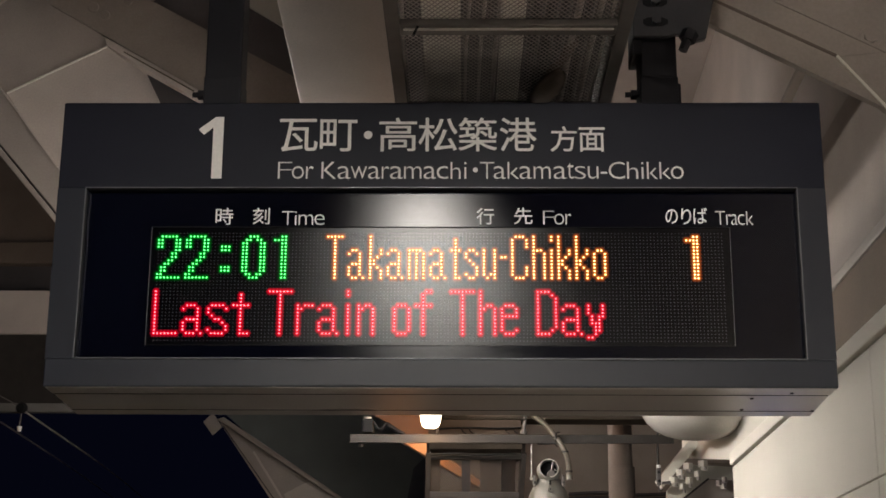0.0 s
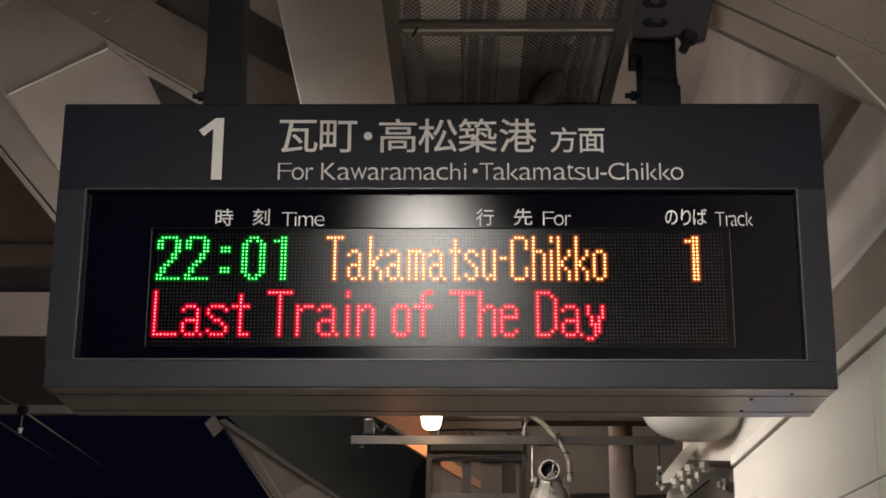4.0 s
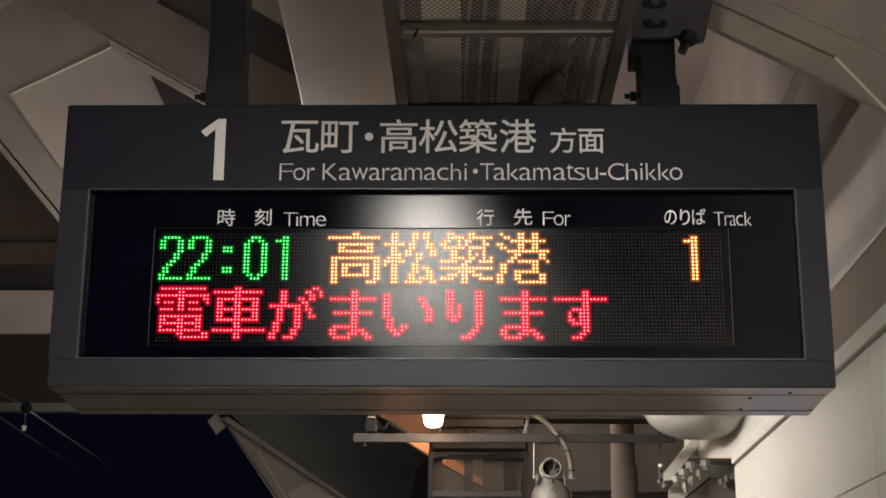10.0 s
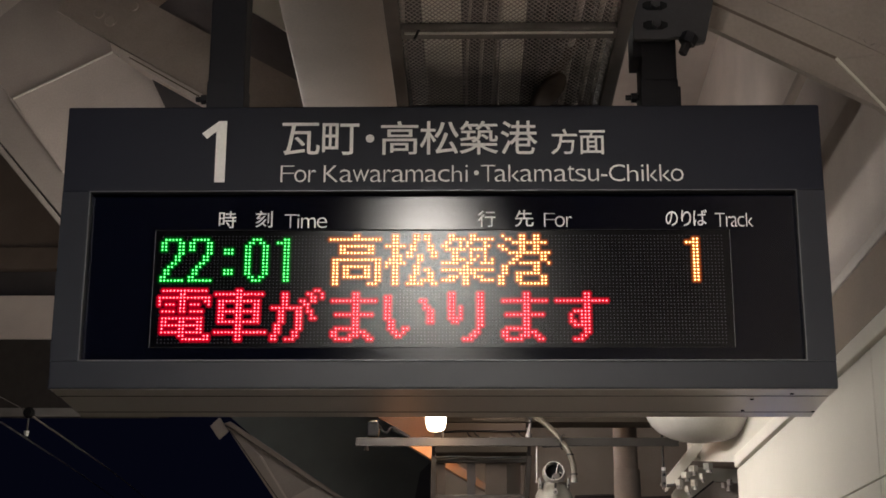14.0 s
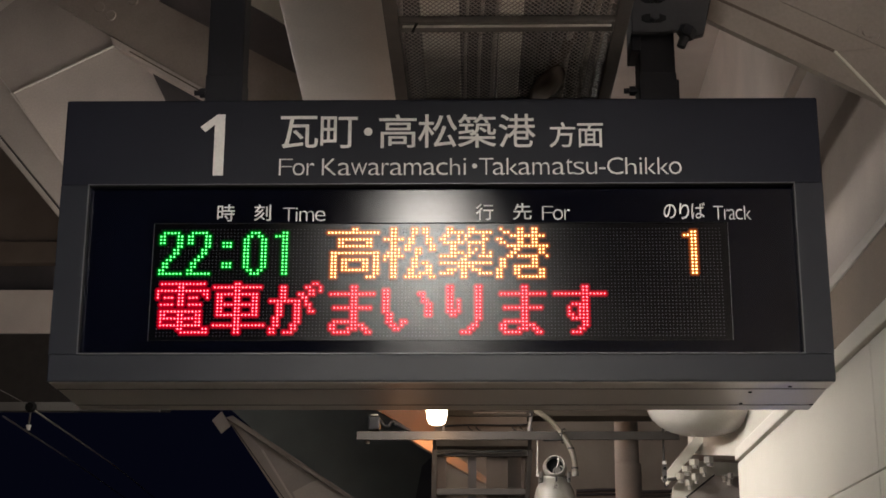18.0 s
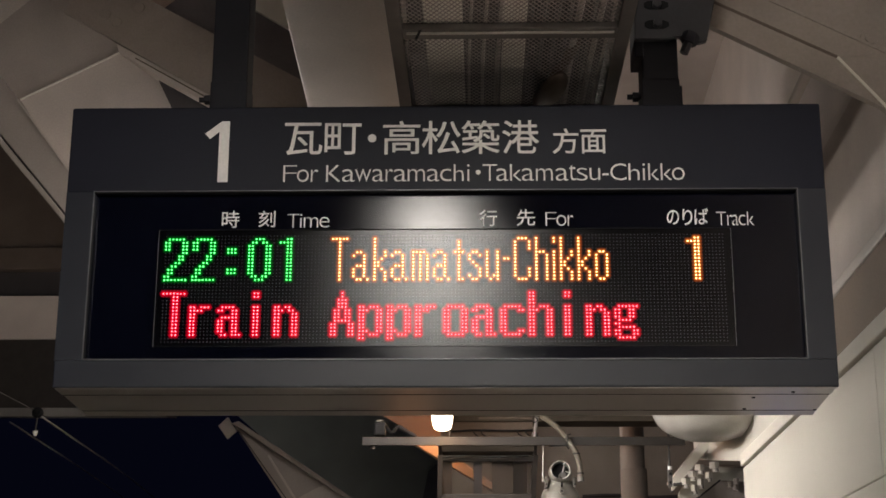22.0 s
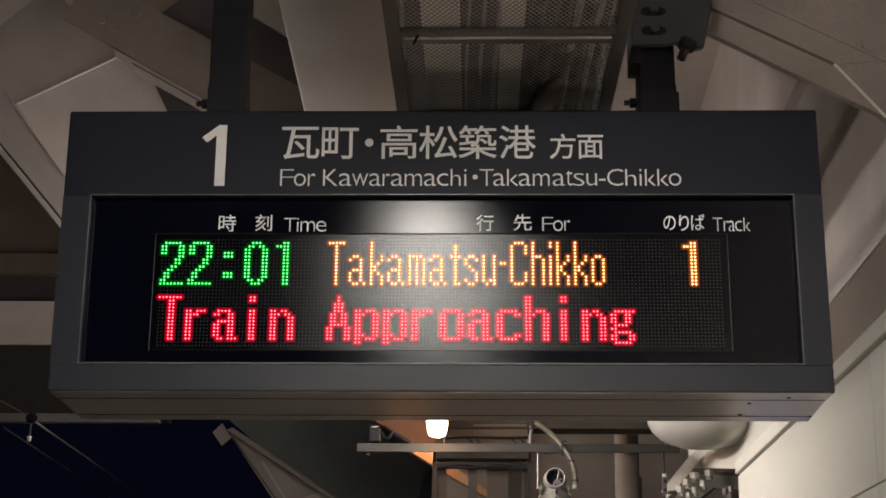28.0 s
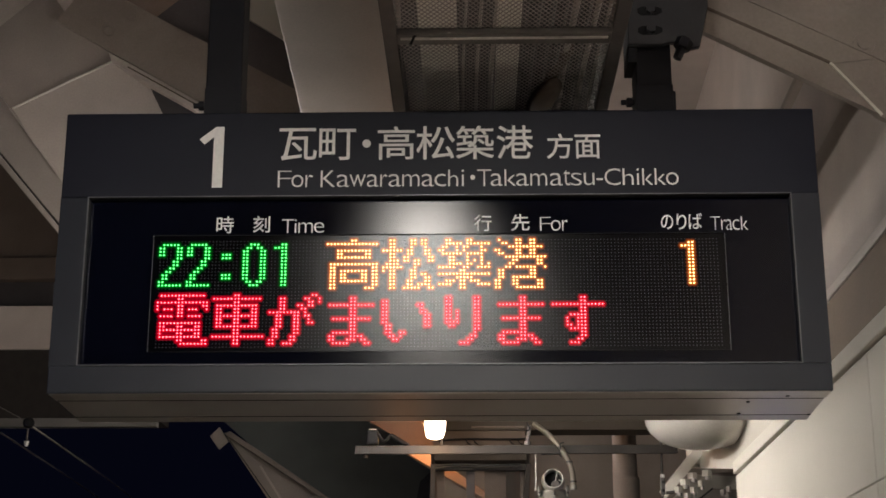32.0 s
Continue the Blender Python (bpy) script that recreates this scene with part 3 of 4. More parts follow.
HB, HS, HC = 2.5786, 2.6002, 2.6079
part("lettering", plate([(-0.3693, 2.689), (-0.3693, 2.5787), (-0.3868, 2.5787), (-0.3868, 2.6705), (-0.4028, 2.657), (-0.4113, 2.6666), (-0.383, 2.689)], -0.0012, 0.0002), LETTER, header, "large light grey track number")
for ch, x0, x1, z0, z1 in (("瓦", -0.2735, -0.2085, 2.6272, 2.6855), ("町", -0.2045, -0.1415, 2.6272, 2.6845), ("高", -0.1040, -0.0400, 2.6272, 2.6875), ("松", -0.0370, 0.0290, 2.6272, 2.6875),
                           ("築", 0.0310, 0.0960, 2.6272, 2.6875), ("港", 0.1010, 0.1630, 2.6275, 2.6875), ("方", 0.1870, 0.2310, 2.6268, 2.6720), ("面", 0.2345, 0.2785, 2.6268, 2.6700)):
    part("lettering", lettering(ch, x0, x1, z0, z1, -0.0004, 0.0004), LETTER, header, "light grey station name")
part("lettering", rod((-0.1228, 0.0002, 2.6565), (-0.1228, -0.0012, 2.6565), 0.0072, None, 20), LETTER, header)
part("lettering", word("For", (-274, -251, -250.5, -230, -226.5, -214), HB, HS, HC, -0.0004), LETTER, header, "light grey lettering")
part("lettering", word("Kawaramachi", (-200.5, -176, -173, -151.5, -151, -123.5, -121.5, -101.5, -98.5, -86.5, -84.5, -63, -61, -31.5, -28, -7, -6, 13.5, 17.5, 34.5, 40.5, 44.5), HB, HS, HC, -0.0004), LETTER, header, "light grey lettering")
part("lettering", rod((0.0592, 0.0002, 2.594), (0.0592, -0.0012, 2.594), 0.0042, None, 16), LETTER, header)
part("lettering", word("Takamatsu-Chikko", (67, 91, 90, 110.5, 113.5, 132.5, 133.5, 154.5, 157.5, 186, 191, 212.5, 213.5, 225.5, 226.5, 245, 248.5, 266.5, 270, 281, 283.5, 311, 314.5, 333, 338.5, 342.5, 348, 365.5, 369, 387.5, 388, 409.5), HB, HS, HC, -0.0004), LETTER, header, "light grey lettering")
for ch, x0, x1, z0, z1 in (("時", -0.3786, -0.3489, 2.5018, 2.5318), ("刻", -0.3157, -0.287, 2.5027, 2.5319), ("行", 0.0613, 0.0911, 2.5027, 2.5316), ("先", 0.1242, 0.1554, 2.5031, 2.5324), ("の", 0.3783, 0.3992, 2.5042, 2.53), ("り", 0.4048, 0.4216, 2.5031, 2.5314), ("ば", 0.425, 0.4481, 2.5041, 2.5324)):
    part("lettering", lettering(ch, x0, x1, z0, z1, FACE - 0.0006, 0.0003, 0.0004), LETTER_WHITE, upper_panel, "white lettering on black")
for text, spans, base, small, cap in (("Time", (-266.5, -246.4, -244.7, -241.6, -238.4, -213.5, -211.9, -194.3), 2.5018, 2.5202, 2.5258), ("For", (173.2, 191.6, 191.6, 208.5, 210.7, 220.2), 2.5029, 2.5216, 2.5269), ("Track", (461.9, 478.3, 480.2, 488.4, 488.2, 498.8, 499.0, 510.8, 513.6, 525.0), 2.5026, 2.5208, 2.5264)):
    part("lettering", word(text, spans, base, small, cap, FACE - 0.0006, 0.0, 0.0004), LETTER_WHITE, upper_panel, "white lettering on black")

# hanging posts with their brackets and bolts
for x, tall in ((-0.391, 0), (0.387, 1)):
    post = thing("hanging_post", (x, 0.12, Z1), "dark painted square steel post that carries the sign", "post", "sign posts")
    part("tube", box(x - 0.0325, x + 0.0325, 0.09, 0.155, Z1 - 0.01, 3.30, bevel=0.004), POST, post)
    part("foot_plate", box(x - 0.0335, x + 0.0335, 0.0885, 0.1565, Z1, Z1 + 0.085, bevel=0.002), POST, post)
    bolt = part("bolt", rod((x - 0.034, 0.118, Z1 + 0.061), (x - 0.058, 0.118, Z1 + 0.061), 0.0052, None, 8), POST, post)
    part("nut", rod((x - 0.038, 0.118, Z1 + 0.061), (x - 0.048, 0.118, Z1 + 0.061), 0.0095, None, 6), POST, bolt)
    if tall:
        part("tab", box(x + 0.0335, x + 0.0395, 0.100, 0.145, Z1 + 0.001, Z1 + 0.076, bevel=0.002), POST, post)
        part("bracket_side", box(0.340, 0.3565, 0.074, 0.150, 2.836, 3.10, bevel=0.002), POST, post)
        plate_b = part("bracket", plate([(0.340, 2.864), (0.400, 2.864), (0.412, 2.868), (0.446, 2.868), (0.452, 2.856), (0.468, 2.860), (0.486, 2.94), (0.486, 3.10), (0.340, 3.10)], 0.060, 0.074, 0.0015), BRACKET, post, "dark steel bracket plate with slotted holes")
        for z in (2.892, 2.930):
            part("slot", plate([(0.358, z - 0.004), (0.366, z - 0.009), (0.392, z - 0.009), (0.402, z - 0.004), (0.402, z + 0.004), (0.392, z + 0.008), (0.366, z + 0.008), (0.358, z + 0.004)], 0.0590, 0.062), BLACK, plate_b)
            part("bolt", rod((0.381, 0.048, z), (0.381, 0.070, z), 0.0085, None, 6), BRACKET, plate_b, "dull hexagon bolt")
        cb = part("clamp_bolt", rod((0.425, 0.055, 2.834), (0.443, 0.055, 2.874), 0.0080, 0.0085, 8), BRACKET, post)
        part("clamp_nut", rod((0.433, 0.055, 2.853), (0.441, 0.055, 2.870), 0.0155, None, 6), POST, cb)

# ---- overhead steelwork near the sign ----
girder = thing("lengthwise_girder", (-0.23, 0.8, 3.05), "cream painted box girder that runs along the platform", "girder", "", "structure")
# Unseen section, painted dark to keep its reflection out of the sign.
part("unseen_rear_section", box(-0.322, -0.01, -9.8, -0.62, 3.05, 3.40, bevel=0.004), BOARD, girder)
gb = box(-0.345, -0.112, -0.60, 2.9, 3.05, 3.40, bevel=0.004)
for v in gb.verts:
    if v.co.x < -0.2:
        v.co.x -= 0.027 * (v.co.y - 0.85)
part("box_section", gb, CREAM, girder)
part("end_girder", box(-0.32, -0.10, 3.5, 6.0, 3.15, 3.45, bevel=0.004), CREAM_DIM, girder)

# right-hand bracket arm with flange, web and gusset
arm = thing("bracket_arm", (0.65, 0.2, 2.80), "cream painted steel bracket arm with a bolted gusset", "beam", "", "structure")
# Cream arm toned down in its paint against the strong near light.
part("lower_flange", plate([(0.440, 2.960), (0.440, 3.010), (0.512, 2.973), (0.721, 2.866), (0.806, 2.764), (0.492, 2.932)], 0.155, 0.172), CREAM_SHADED, arm)
part("web", plate([(0.440, 3.006), (0.5115, 2.9735), (0.7205, 2.8675), (0.812, 2.877), (0.560, 3.007), (0.440, 3.07)], 0.161, 0.176), CREAM_SHADED, arm)
part("haunch_plate", plate([(0.719, 2.868), (0.803, 2.766), (0.95, 2.688), (1.05, 2.636), (1.05, 2.754), (0.812, 2.878)], 0.163, 0.180), CREAM_SHADED, arm)
# White bar paints the light that falls on the gusset's thickness.
part("gusset_edge_light", bar((0.722, 0.154, 2.866), (0.809, 0.154, 2.762), 0.004, 0.005), WALL, arm)
# Thin darker bar paints the shade of the groove.
part("groove_shade", bar((0.440, 0.1545, 3.010), (0.721, 0.1545, 2.867), 0.003, 0.0050), BROWN, arm)
part("upper_flange", plate([(0.440, 3.068), (0.560, 3.006), (0.812, 2.876), (1.05, 2.752), (1.05, 2.758), (0.812, 2.882), (0.440, 3.075)], 0.158, 0.185), CREAM_SHADED, arm)
part("head_plate", plate([(0.44, 3.07), (1.05, 2.755), (1.05, 3.06), (0.44, 3.12)], 0.170, 0.190), CREAM_SHADED, arm)
for x, z in ((0.791, 2.910), (0.86, 2.93)):
    head = part("bolt_head", rod((x, 0.1625, z), (x, 0.1695, z), 0.0125, 0.0130, 24), CREAM_SHADED, arm)
    part("washer", rod((x, 0.1670, z), (x, 0.1705, z), 0.020, 0.021, 24), CREAM_SHADED, head)

# cable tray over the sign
tray = thing("cable_tray", (0.11, 0.0, 2.81), "perforated metal cable tray with side rails", "cable tray", "cable trays")
# Tray runs on unseen behind the sign to keep lamp light off the wall.
for x0, x1 in ((-0.090, -0.066), (0.292, 0.316)):
    part("side_rail", box(x0, x1, -0.62, 2.25, 2.805, 2.87, bevel=0.002), GALV, tray)
for y in (-0.60, -0.11, 0.262, 0.99, 1.60, 2.22):
    rung = part("cross_bar", box(-0.066, 0.292, y - 0.021, y + 0.021, 2.800, 2.812, bevel=0.002), GALV, tray)
    # Zinc-coloured strip paints the highlight along the bar.
    part("lip", box(-0.060, 0.286, y - 0.010, y - 0.006, 2.7965, 2.8005, bevel=0.001), BOLT, rung, "pale strip painted as the bar's highlight")


def expanded_metal(name, x0, x1, y0, y1, z, cell, deep, strand, parent, material):
    """A sheet of diamond openings: zigzag strands with a little height."""
    verts, faces = [], []
    rows = int((y1 - y0) / (deep / 2))
    cols = int((x1 - x0) / (cell / 2))
    for j in range(rows):
        yy = y0 + j * deep / 2
        base = len(verts)
        for i in range(cols + 1):
            up = (i + j) % 2
            x = x0 + i * cell / 2
            y = yy + (deep / 4 if up else -deep / 4)
            verts += [(x, y - strand / 2, z + strand * 0.3), (x, y + strand / 2, z)]
        for i in range(cols):
            a = base + 2 * i
            faces.append((a, a + 2, a + 3, a + 1))
    me = bpy.data.meshes.new(name)
    me.from_pydata(verts, [], faces)
    me.materials.append(material)
    ob = new(name, me)
    ob.parent = parent
    ob.matrix_parent_inverse = Matrix.Translation(parent.location).inverted()
    return tagged(ob, "diamond-holed expanded metal sheet", "", "", "stuff")


expanded_metal("mesh_floor", -0.066, 0.292, -0.42, 0.60, 2.812, 0.0098, 0.0155, 0.0027, tray, MESH)
part("cable_duct", box(-0.030, 0.034, -0.62, 2.25, 2.8155, 2.85, bevel=0.003), WALL, tray)
part("cable_duct", box(0.102, 0.141, -0.62, 2.25, 2.8155, 2.85, bevel=0.003), WALL, tray)
for x, r, m in ((0.046, 0.0025, CREAM_DIM), (0.071, 0.003, CREAM_DIM), (0.097, 0.004, CREAM_DIM), (0.160, 0.012, BRACKET), (0.184, 0.011, BRACKET), (0.206, 0.009, BRACKET), (0.227, 0.006, CREAM_DIM), (0.245, 0.009, BRACKET), (0.263, 0.005, CREAM_DIM), (0.283, 0.003, CREAM_DIM), (-0.066, 0.004, CREAM_DIM)):
    part("cable", tube([(x, -0.62, 2.83), (x + 0.006, -0.3, 2.833), (x - 0.003, 0.1, 2.83), (x + 0.004, 2.25, 2.833)], r, 8), m, tray)
part("cable_tie", tube([(-0.031, -0.10, 2.822), (-0.037, -0.128, 2.797), (-0.043, -0.125, 2.785)], 0.0024, 6), BLACK, tray)
pad = lathe([(0.0, -0.010), (0.016, -0.009), (0.024, -0.004), (0.025, 0.002), (0.020, 0.008), (0.0, 0.010)], (0, 0, 0), 20)
bmesh.ops.transform(pad, matrix=Matrix.Translation((0.192, 0.165, 2.806)) @ Matrix.Rotation(radians(12), 4, "Z") @ Matrix.Diagonal((1.0, 3.6, 1.0, 1.0)), verts=pad.verts)
part("taped_wad", pad, BROWN, tray, "brown taped cable bundle", True)
part("taped_cable", tube([(0.245, -0.04, 2.84), (0.215, 0.06, 2.824), (0.190, 0.16, 2.815), (0.192, 0.30, 2.826)], 0.010, 10), BROWN, tray, "brown taped cable")
# Dark sheet stands in for the unlit space behind the mesh.
alone("tray_dark_sheet", box(-0.10, 0.33, -0.62, 2.28, 3.02, 3.05), DARK, "dark sheet painted as the unlit space above the cable tray", "cover")

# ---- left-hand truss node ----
# The purlin's shade is put into its paint.
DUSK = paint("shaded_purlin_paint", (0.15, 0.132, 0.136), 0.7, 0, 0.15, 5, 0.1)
node = thing("truss_node", (-1.2, 2.2, 3.3), "cream painted steel truss joint with gusset plates", "truss", "", "structure")
part("corner_plate", plate([(-1.62, 3.60), (-1.62, 4.10), (-1.30, 4.10), (-1.418, 3.967), (-1.557, 3.757)], 2.208, 2.216), CREAM, node)
# Back plate and rafter web are darker cream, with their shade painted in.
part("back_plate", plate([(-1.62, 3.55), (-1.62, 3.85), (-1.40, 4.05), (-1.30, 3.92), (-1.14, 3.78), (-1.10, 3.45)], 2.206, 2.23), CREAM_DIM, node)
gusset = part("gusset_plate", plate([(-1.482, 3.604), (-1.159, 3.772), (-1.095, 3.723), (-1.015, 3.665), (-0.90, 3.44), (-0.90, 3.20), (-1.22, 3.22)], 2.200, 2.215), CREAM, node)
# Dark sheet stands where there is only an unlit opening.
part("gap_sheet", plate([(-1.020, 3.672), (-0.970, 3.572), (-0.90, 3.43), (-0.60, 3.43), (-0.841, 3.568)], 2.194, 2.199), DARK, node, "dark sheet painted as the gap beneath the rafter")
# White bar for the lit edge of the gusset.
part("gusset_rim_light", bar((-1.484, 2.199, 3.606), (-1.159, 2.199, 3.774), 0.005, 0.006), WALL, gusset, "white bar painted as the gusset's lit edge")
part("strut", plate([(-1.72, 3.905), (-1.6425, 3.8015), (-1.5143, 3.6365), (-1.287, 3.339), (-1.19, 3.212), (-1.19, 3.077), (-1.2831, 3.1865), (-1.4972, 3.4350), (-1.6226, 3.5825), (-1.72, 3.697)], 2.150, 2.30, 0.002), CREAM_DIM, node)
# Pale bar for the lit edge of the strut.
part("strut_rim_light", bar((-1.4745, 2.145, 3.5842), (-1.2794, 2.145, 3.3296), 0.005, 0.006), CREAM, node, "cream bar painted as the strut's lit edge")
# Groove plate is painted dark for the shade inside it.
part("strut_groove_shade", plate([(-1.72, 3.697), (-1.6226, 3.5825), (-1.4972, 3.4350), (-1.19, 3.077), (-1.19, 3.067), (-1.4972, 3.4255), (-1.6226, 3.5730), (-1.72, 3.6875)], 2.165, 2.28), DARK, node)
part("strut_flange", plate([(-1.72, 3.688), (-1.6226, 3.5735), (-1.4972, 3.4260), (-1.19, 3.068), (-1.19, 3.044), (-1.4937, 3.3944), (-1.6186, 3.539), (-1.72, 3.656)], 2.148, 2.30, 0.002), CREAM_DIM, node)
part("rafter_flange", plate([(-1.170, 3.806), (-0.828, 3.606), (-0.45, 3.380), (-0.45, 3.335), (-0.826, 3.566), (-1.159, 3.772)], 2.190, 2.34, 0.002), CREAM, node)
rafter_w = part("rafter_web", plate([(-1.36, 3.925), (-0.828, 3.606), (-0.45, 3.378), (-0.45, 3.60), (-0.525, 3.662), (-1.023, 3.942), (-1.25, 4.07)], 2.196, 2.21), CREAM_SHADED, node)
for x, z in ((-1.215, 3.915), (-1.175, 3.885), (-1.10, 3.94)):
    part("bolt_head", rod((x, 2.1935, z), (x, 2.197, z), 0.016, 0.020, 16), CREAM_SHADED, rafter_w)
# Brown bar paints the shaded crease of the flange.
part("flange_groove_shade", bar((-1.1003, 2.1885, 3.7493), (-0.8575, 2.1885, 3.6082), 0.003, 0.004), BROWN, node)
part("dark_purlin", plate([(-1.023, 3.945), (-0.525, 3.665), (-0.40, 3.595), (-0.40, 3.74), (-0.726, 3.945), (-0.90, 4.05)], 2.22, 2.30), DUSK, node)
# Upper rafter painted white to make up for missing light.
part("upper_rafter", plate([(-0.90, 4.052), (-0.726, 3.947), (-0.40, 3.742), (-0.40, 4.05)], 2.21, 2.30), WALL, node)

# far roof bands on the open side
far_roof = thing("far_roof_edge", (-2.6, 5.2, 3.0), "brown and cream roof beams of the canopy", "roof", "", "structure")
part("roof_board", box(-4.4, -1.62, 5.10, 5.4, 3.905, 5.4, bevel=0.003), BROWN, far_roof)
part("beam", box(-4.4, -1.55, 5.06, 5.2, 3.785, 3.905, bevel=0.006), BROWN, far_roof)
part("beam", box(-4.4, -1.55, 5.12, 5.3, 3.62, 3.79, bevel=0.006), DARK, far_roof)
part("fascia", box(-4.4, -1.55, 5.0, 5.06, 3.395, 3.625, bevel=0.004), CREAM, far_roof)
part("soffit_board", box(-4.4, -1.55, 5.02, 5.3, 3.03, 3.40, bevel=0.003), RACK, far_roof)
part("eave_strip", box(-4.4, -1.55, 4.99, 5.05, 2.990, 3.034, bevel=0.003), SOFFIT_DARK, far_roof)

# ---- far frame and soffit ----
frame_far = thing("canopy_frame", (-1.1, 6.3, 2.6), "cream painted canopy bracket with an end plate", "frame", "", "structure")
part("end_plate", plate([(-1.525, 3.115), (-1.470, 3.170), (-1.412, 3.085), (-1.467, 3.035)], 6.295, 6.315, 0.003), CREAM_DIM, frame_far)
part("strut", plate([(-1.426, 3.110), (-1.394, 3.116), (-1.218, 2.938), (-0.90, 2.45), (-0.96, 2.45), (-1.125, 2.683)], 6.30, 6.42, 0.002), CREAM_DIM, frame_far)
part("web_plate", plate([(-1.41, 3.115), (-0.655, 2.625), (-0.62, 2.40), (-0.87, 2.40), (-1.218, 2.938)], 6.31, 6.33), CREAM_DIM, frame_far)
part("gusset_plate", plate([(-1.03, 2.690), (-0.930, 2.745), (-0.850, 2.775), (-0.62, 2.62), (-0.62, 2.40), (-0.87, 2.40)], 6.29, 6.305), CREAM, frame_far)
# Pale bar paints the lit edge here too.
part("rim", bar((-1.218, 6.295, 2.938), (-0.90, 6.295, 2.45), 0.012, 0.012), CREAM, frame_far)
part("rafter", plate([(-1.435, 3.122), (-1.395, 3.135), (-0.645, 2.640), (-0.645, 2.612)], 6.24, 6.44, 0.002), CREAM_SHADED, frame_far)
# Dark bar in place of the groove's own shade.
part("groove_shade", bar((-1.405, 6.297, 3.090), (-0.945, 6.297, 2.47), 0.008, 0.006), DARK, frame_far)
frame_far.location += Vector((0.014, 0, 0.030))
alone("soffit_far", plate([(-1.71, 3.50), (-0.60, 3.52), (-0.20, 3.11), (-0.20, 2.4), (-0.35, 2.4), (-0.885, 2.79)], 7.5, 7.6), SOFFIT, "dark grey soffit of the far canopy", "soffit", "structure")
# Sheet puts the shade beneath the far soffit into colour.
alone("soffit_shadow_board", plate([(-0.42, 2.4), (-0.30, 3.02), (-0.215, 3.10), (-0.12, 3.05), (-0.12, 2.4)], 7.46, 7.50), BLUE_GREY, "dark blue-grey sheet painted as shade beneath the far soffit", "board", "structure")
alone("diagonal_beam", plate([(-0.248, 2.706), (-0.226, 2.688), (-0.114, 2.620), (0.016, 2.544), (0.102, 2.496), (0.140, 2.503), (0.016, 2.589), (-0.117, 2.683), (-0.226, 2.726)], 3.90, 3.96, 0.004), CREAM_SHADED, "taupe diagonal brace lit orange", "brace", "structure")
alone("brace_board", plate([(-0.42, 2.856), (-0.274, 2.77), (-0.19, 2.718), (-0.082, 2.657), (-0.083, 2.951), (-0.422, 2.951)], 3.975, 3.995), BOARD, "taupe board above the diagonal brace", "board", "structure")
# Unseen fixture made up to hold the orange light.
amber = thing("amber_lamp", (-0.12, 3.70, 2.78), "small unseen amber lamp added behind the cross girder", "lamp")
part("cap", rod((-0.12, 3.70, 2.785), (-0.12, 3.70, 2.83), 0.035, 0.02, 16), GALV, amber)
part("bulb", lathe([(0.0, -0.020), (0.012, -0.016), (0.017, 0.0), (0.013, 0.014), (0.008, 0.022), (0.0, 0.024)], (-0.12, 3.70, 2.762), 16), AMBER_BULB, amber, "glowing amber bulb", True).visible_shadow = False
part("stem", rod((-0.12, 3.70, 2.83), (-0.12, 3.45, 2.90), 0.008, None, 8), GALV, amber)
alone("backing_wall", box(0.20, 1.6, 5.6, 5.7, 0, 4.2), DIM_WALL, "weathered taupe wall behind the rack", "wall", "structure")
cables = thing("wall_cables", (0.8, 5.57, 2.64), "dark cables clipped along the far wall", "cable")
for z, r in ((2.652, 0.009), (2.630, 0.007)):
    part("cable", tube([(0.60, 5.59, z), (0.78, 5.588, z + 0.006), (0.95, 5.59, z - 0.004), (1.15, 5.59, z + 0.002)], r, 8), DARK, cables)
alone("wall_far_end", box(-0.13, 0.22, 5.3, 5.4, 0, 3.6), TAN_BOARD, "brown-grey end wall", "wall", "structure")

# ---- rack, far tray, loudspeaker, pipes ----
rack = thing("rack_bar", (0.2, 3.1, 2.57), "galvanised channel bar hung under the roof", "bar")
# Galvanised channel painted near black to offset the lamp close by.
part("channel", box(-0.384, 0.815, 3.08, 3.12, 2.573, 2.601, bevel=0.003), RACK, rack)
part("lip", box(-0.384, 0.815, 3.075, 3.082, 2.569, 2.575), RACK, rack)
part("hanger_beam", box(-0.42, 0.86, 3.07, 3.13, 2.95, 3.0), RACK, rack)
for x in (-0.06, 0.757):
    part("hanger_rod", rod((x, 3.1, 2.60), (x, 3.1, 2.95), 0.005, None, 8), RACK, rack)
part("hanger_nut", rod((-0.345, 3.1, 2.556), (-0.345, 3.1, 2.5735), 0.010, None, 6), RACK, rack)
girder_t = thing("cross_girder", (0.1, 3.4, 2.6), "tan painted cross girder behind the rack", "girder", "", "structure")
part("lower_board", box(-0.10, 0.262, 3.36, 3.48, 2.630, 2.700, bevel=0.003), BOARD, girder_t)
# Tan girder boards darkened in their paint to offset the near lamp.
part("bottom_board", box(-0.10, 0.275, 3.37, 3.48, 2.585, 2.632, bevel=0.003), TAN_DARKENED, girder_t)
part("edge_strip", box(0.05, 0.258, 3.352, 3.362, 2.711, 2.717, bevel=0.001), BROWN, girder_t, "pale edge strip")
part("upper_board", box(-0.10, 1.30, 3.36, 3.5, 2.702, 2.95, bevel=0.003), TAN_DARKENED, girder_t)
part("cable", tube([(-0.08, 3.34, 2.659), (0.02, 3.34, 2.664), (0.20, 3.34, 2.663), (0.262, 3.34, 2.666)], 0.004, 6), BLACK, girder_t)

ftray = thing("cable_tray", (0.08, 3.4, 2.3), "far cable tray with ladder rails and mesh", "cable tray", "cable trays")
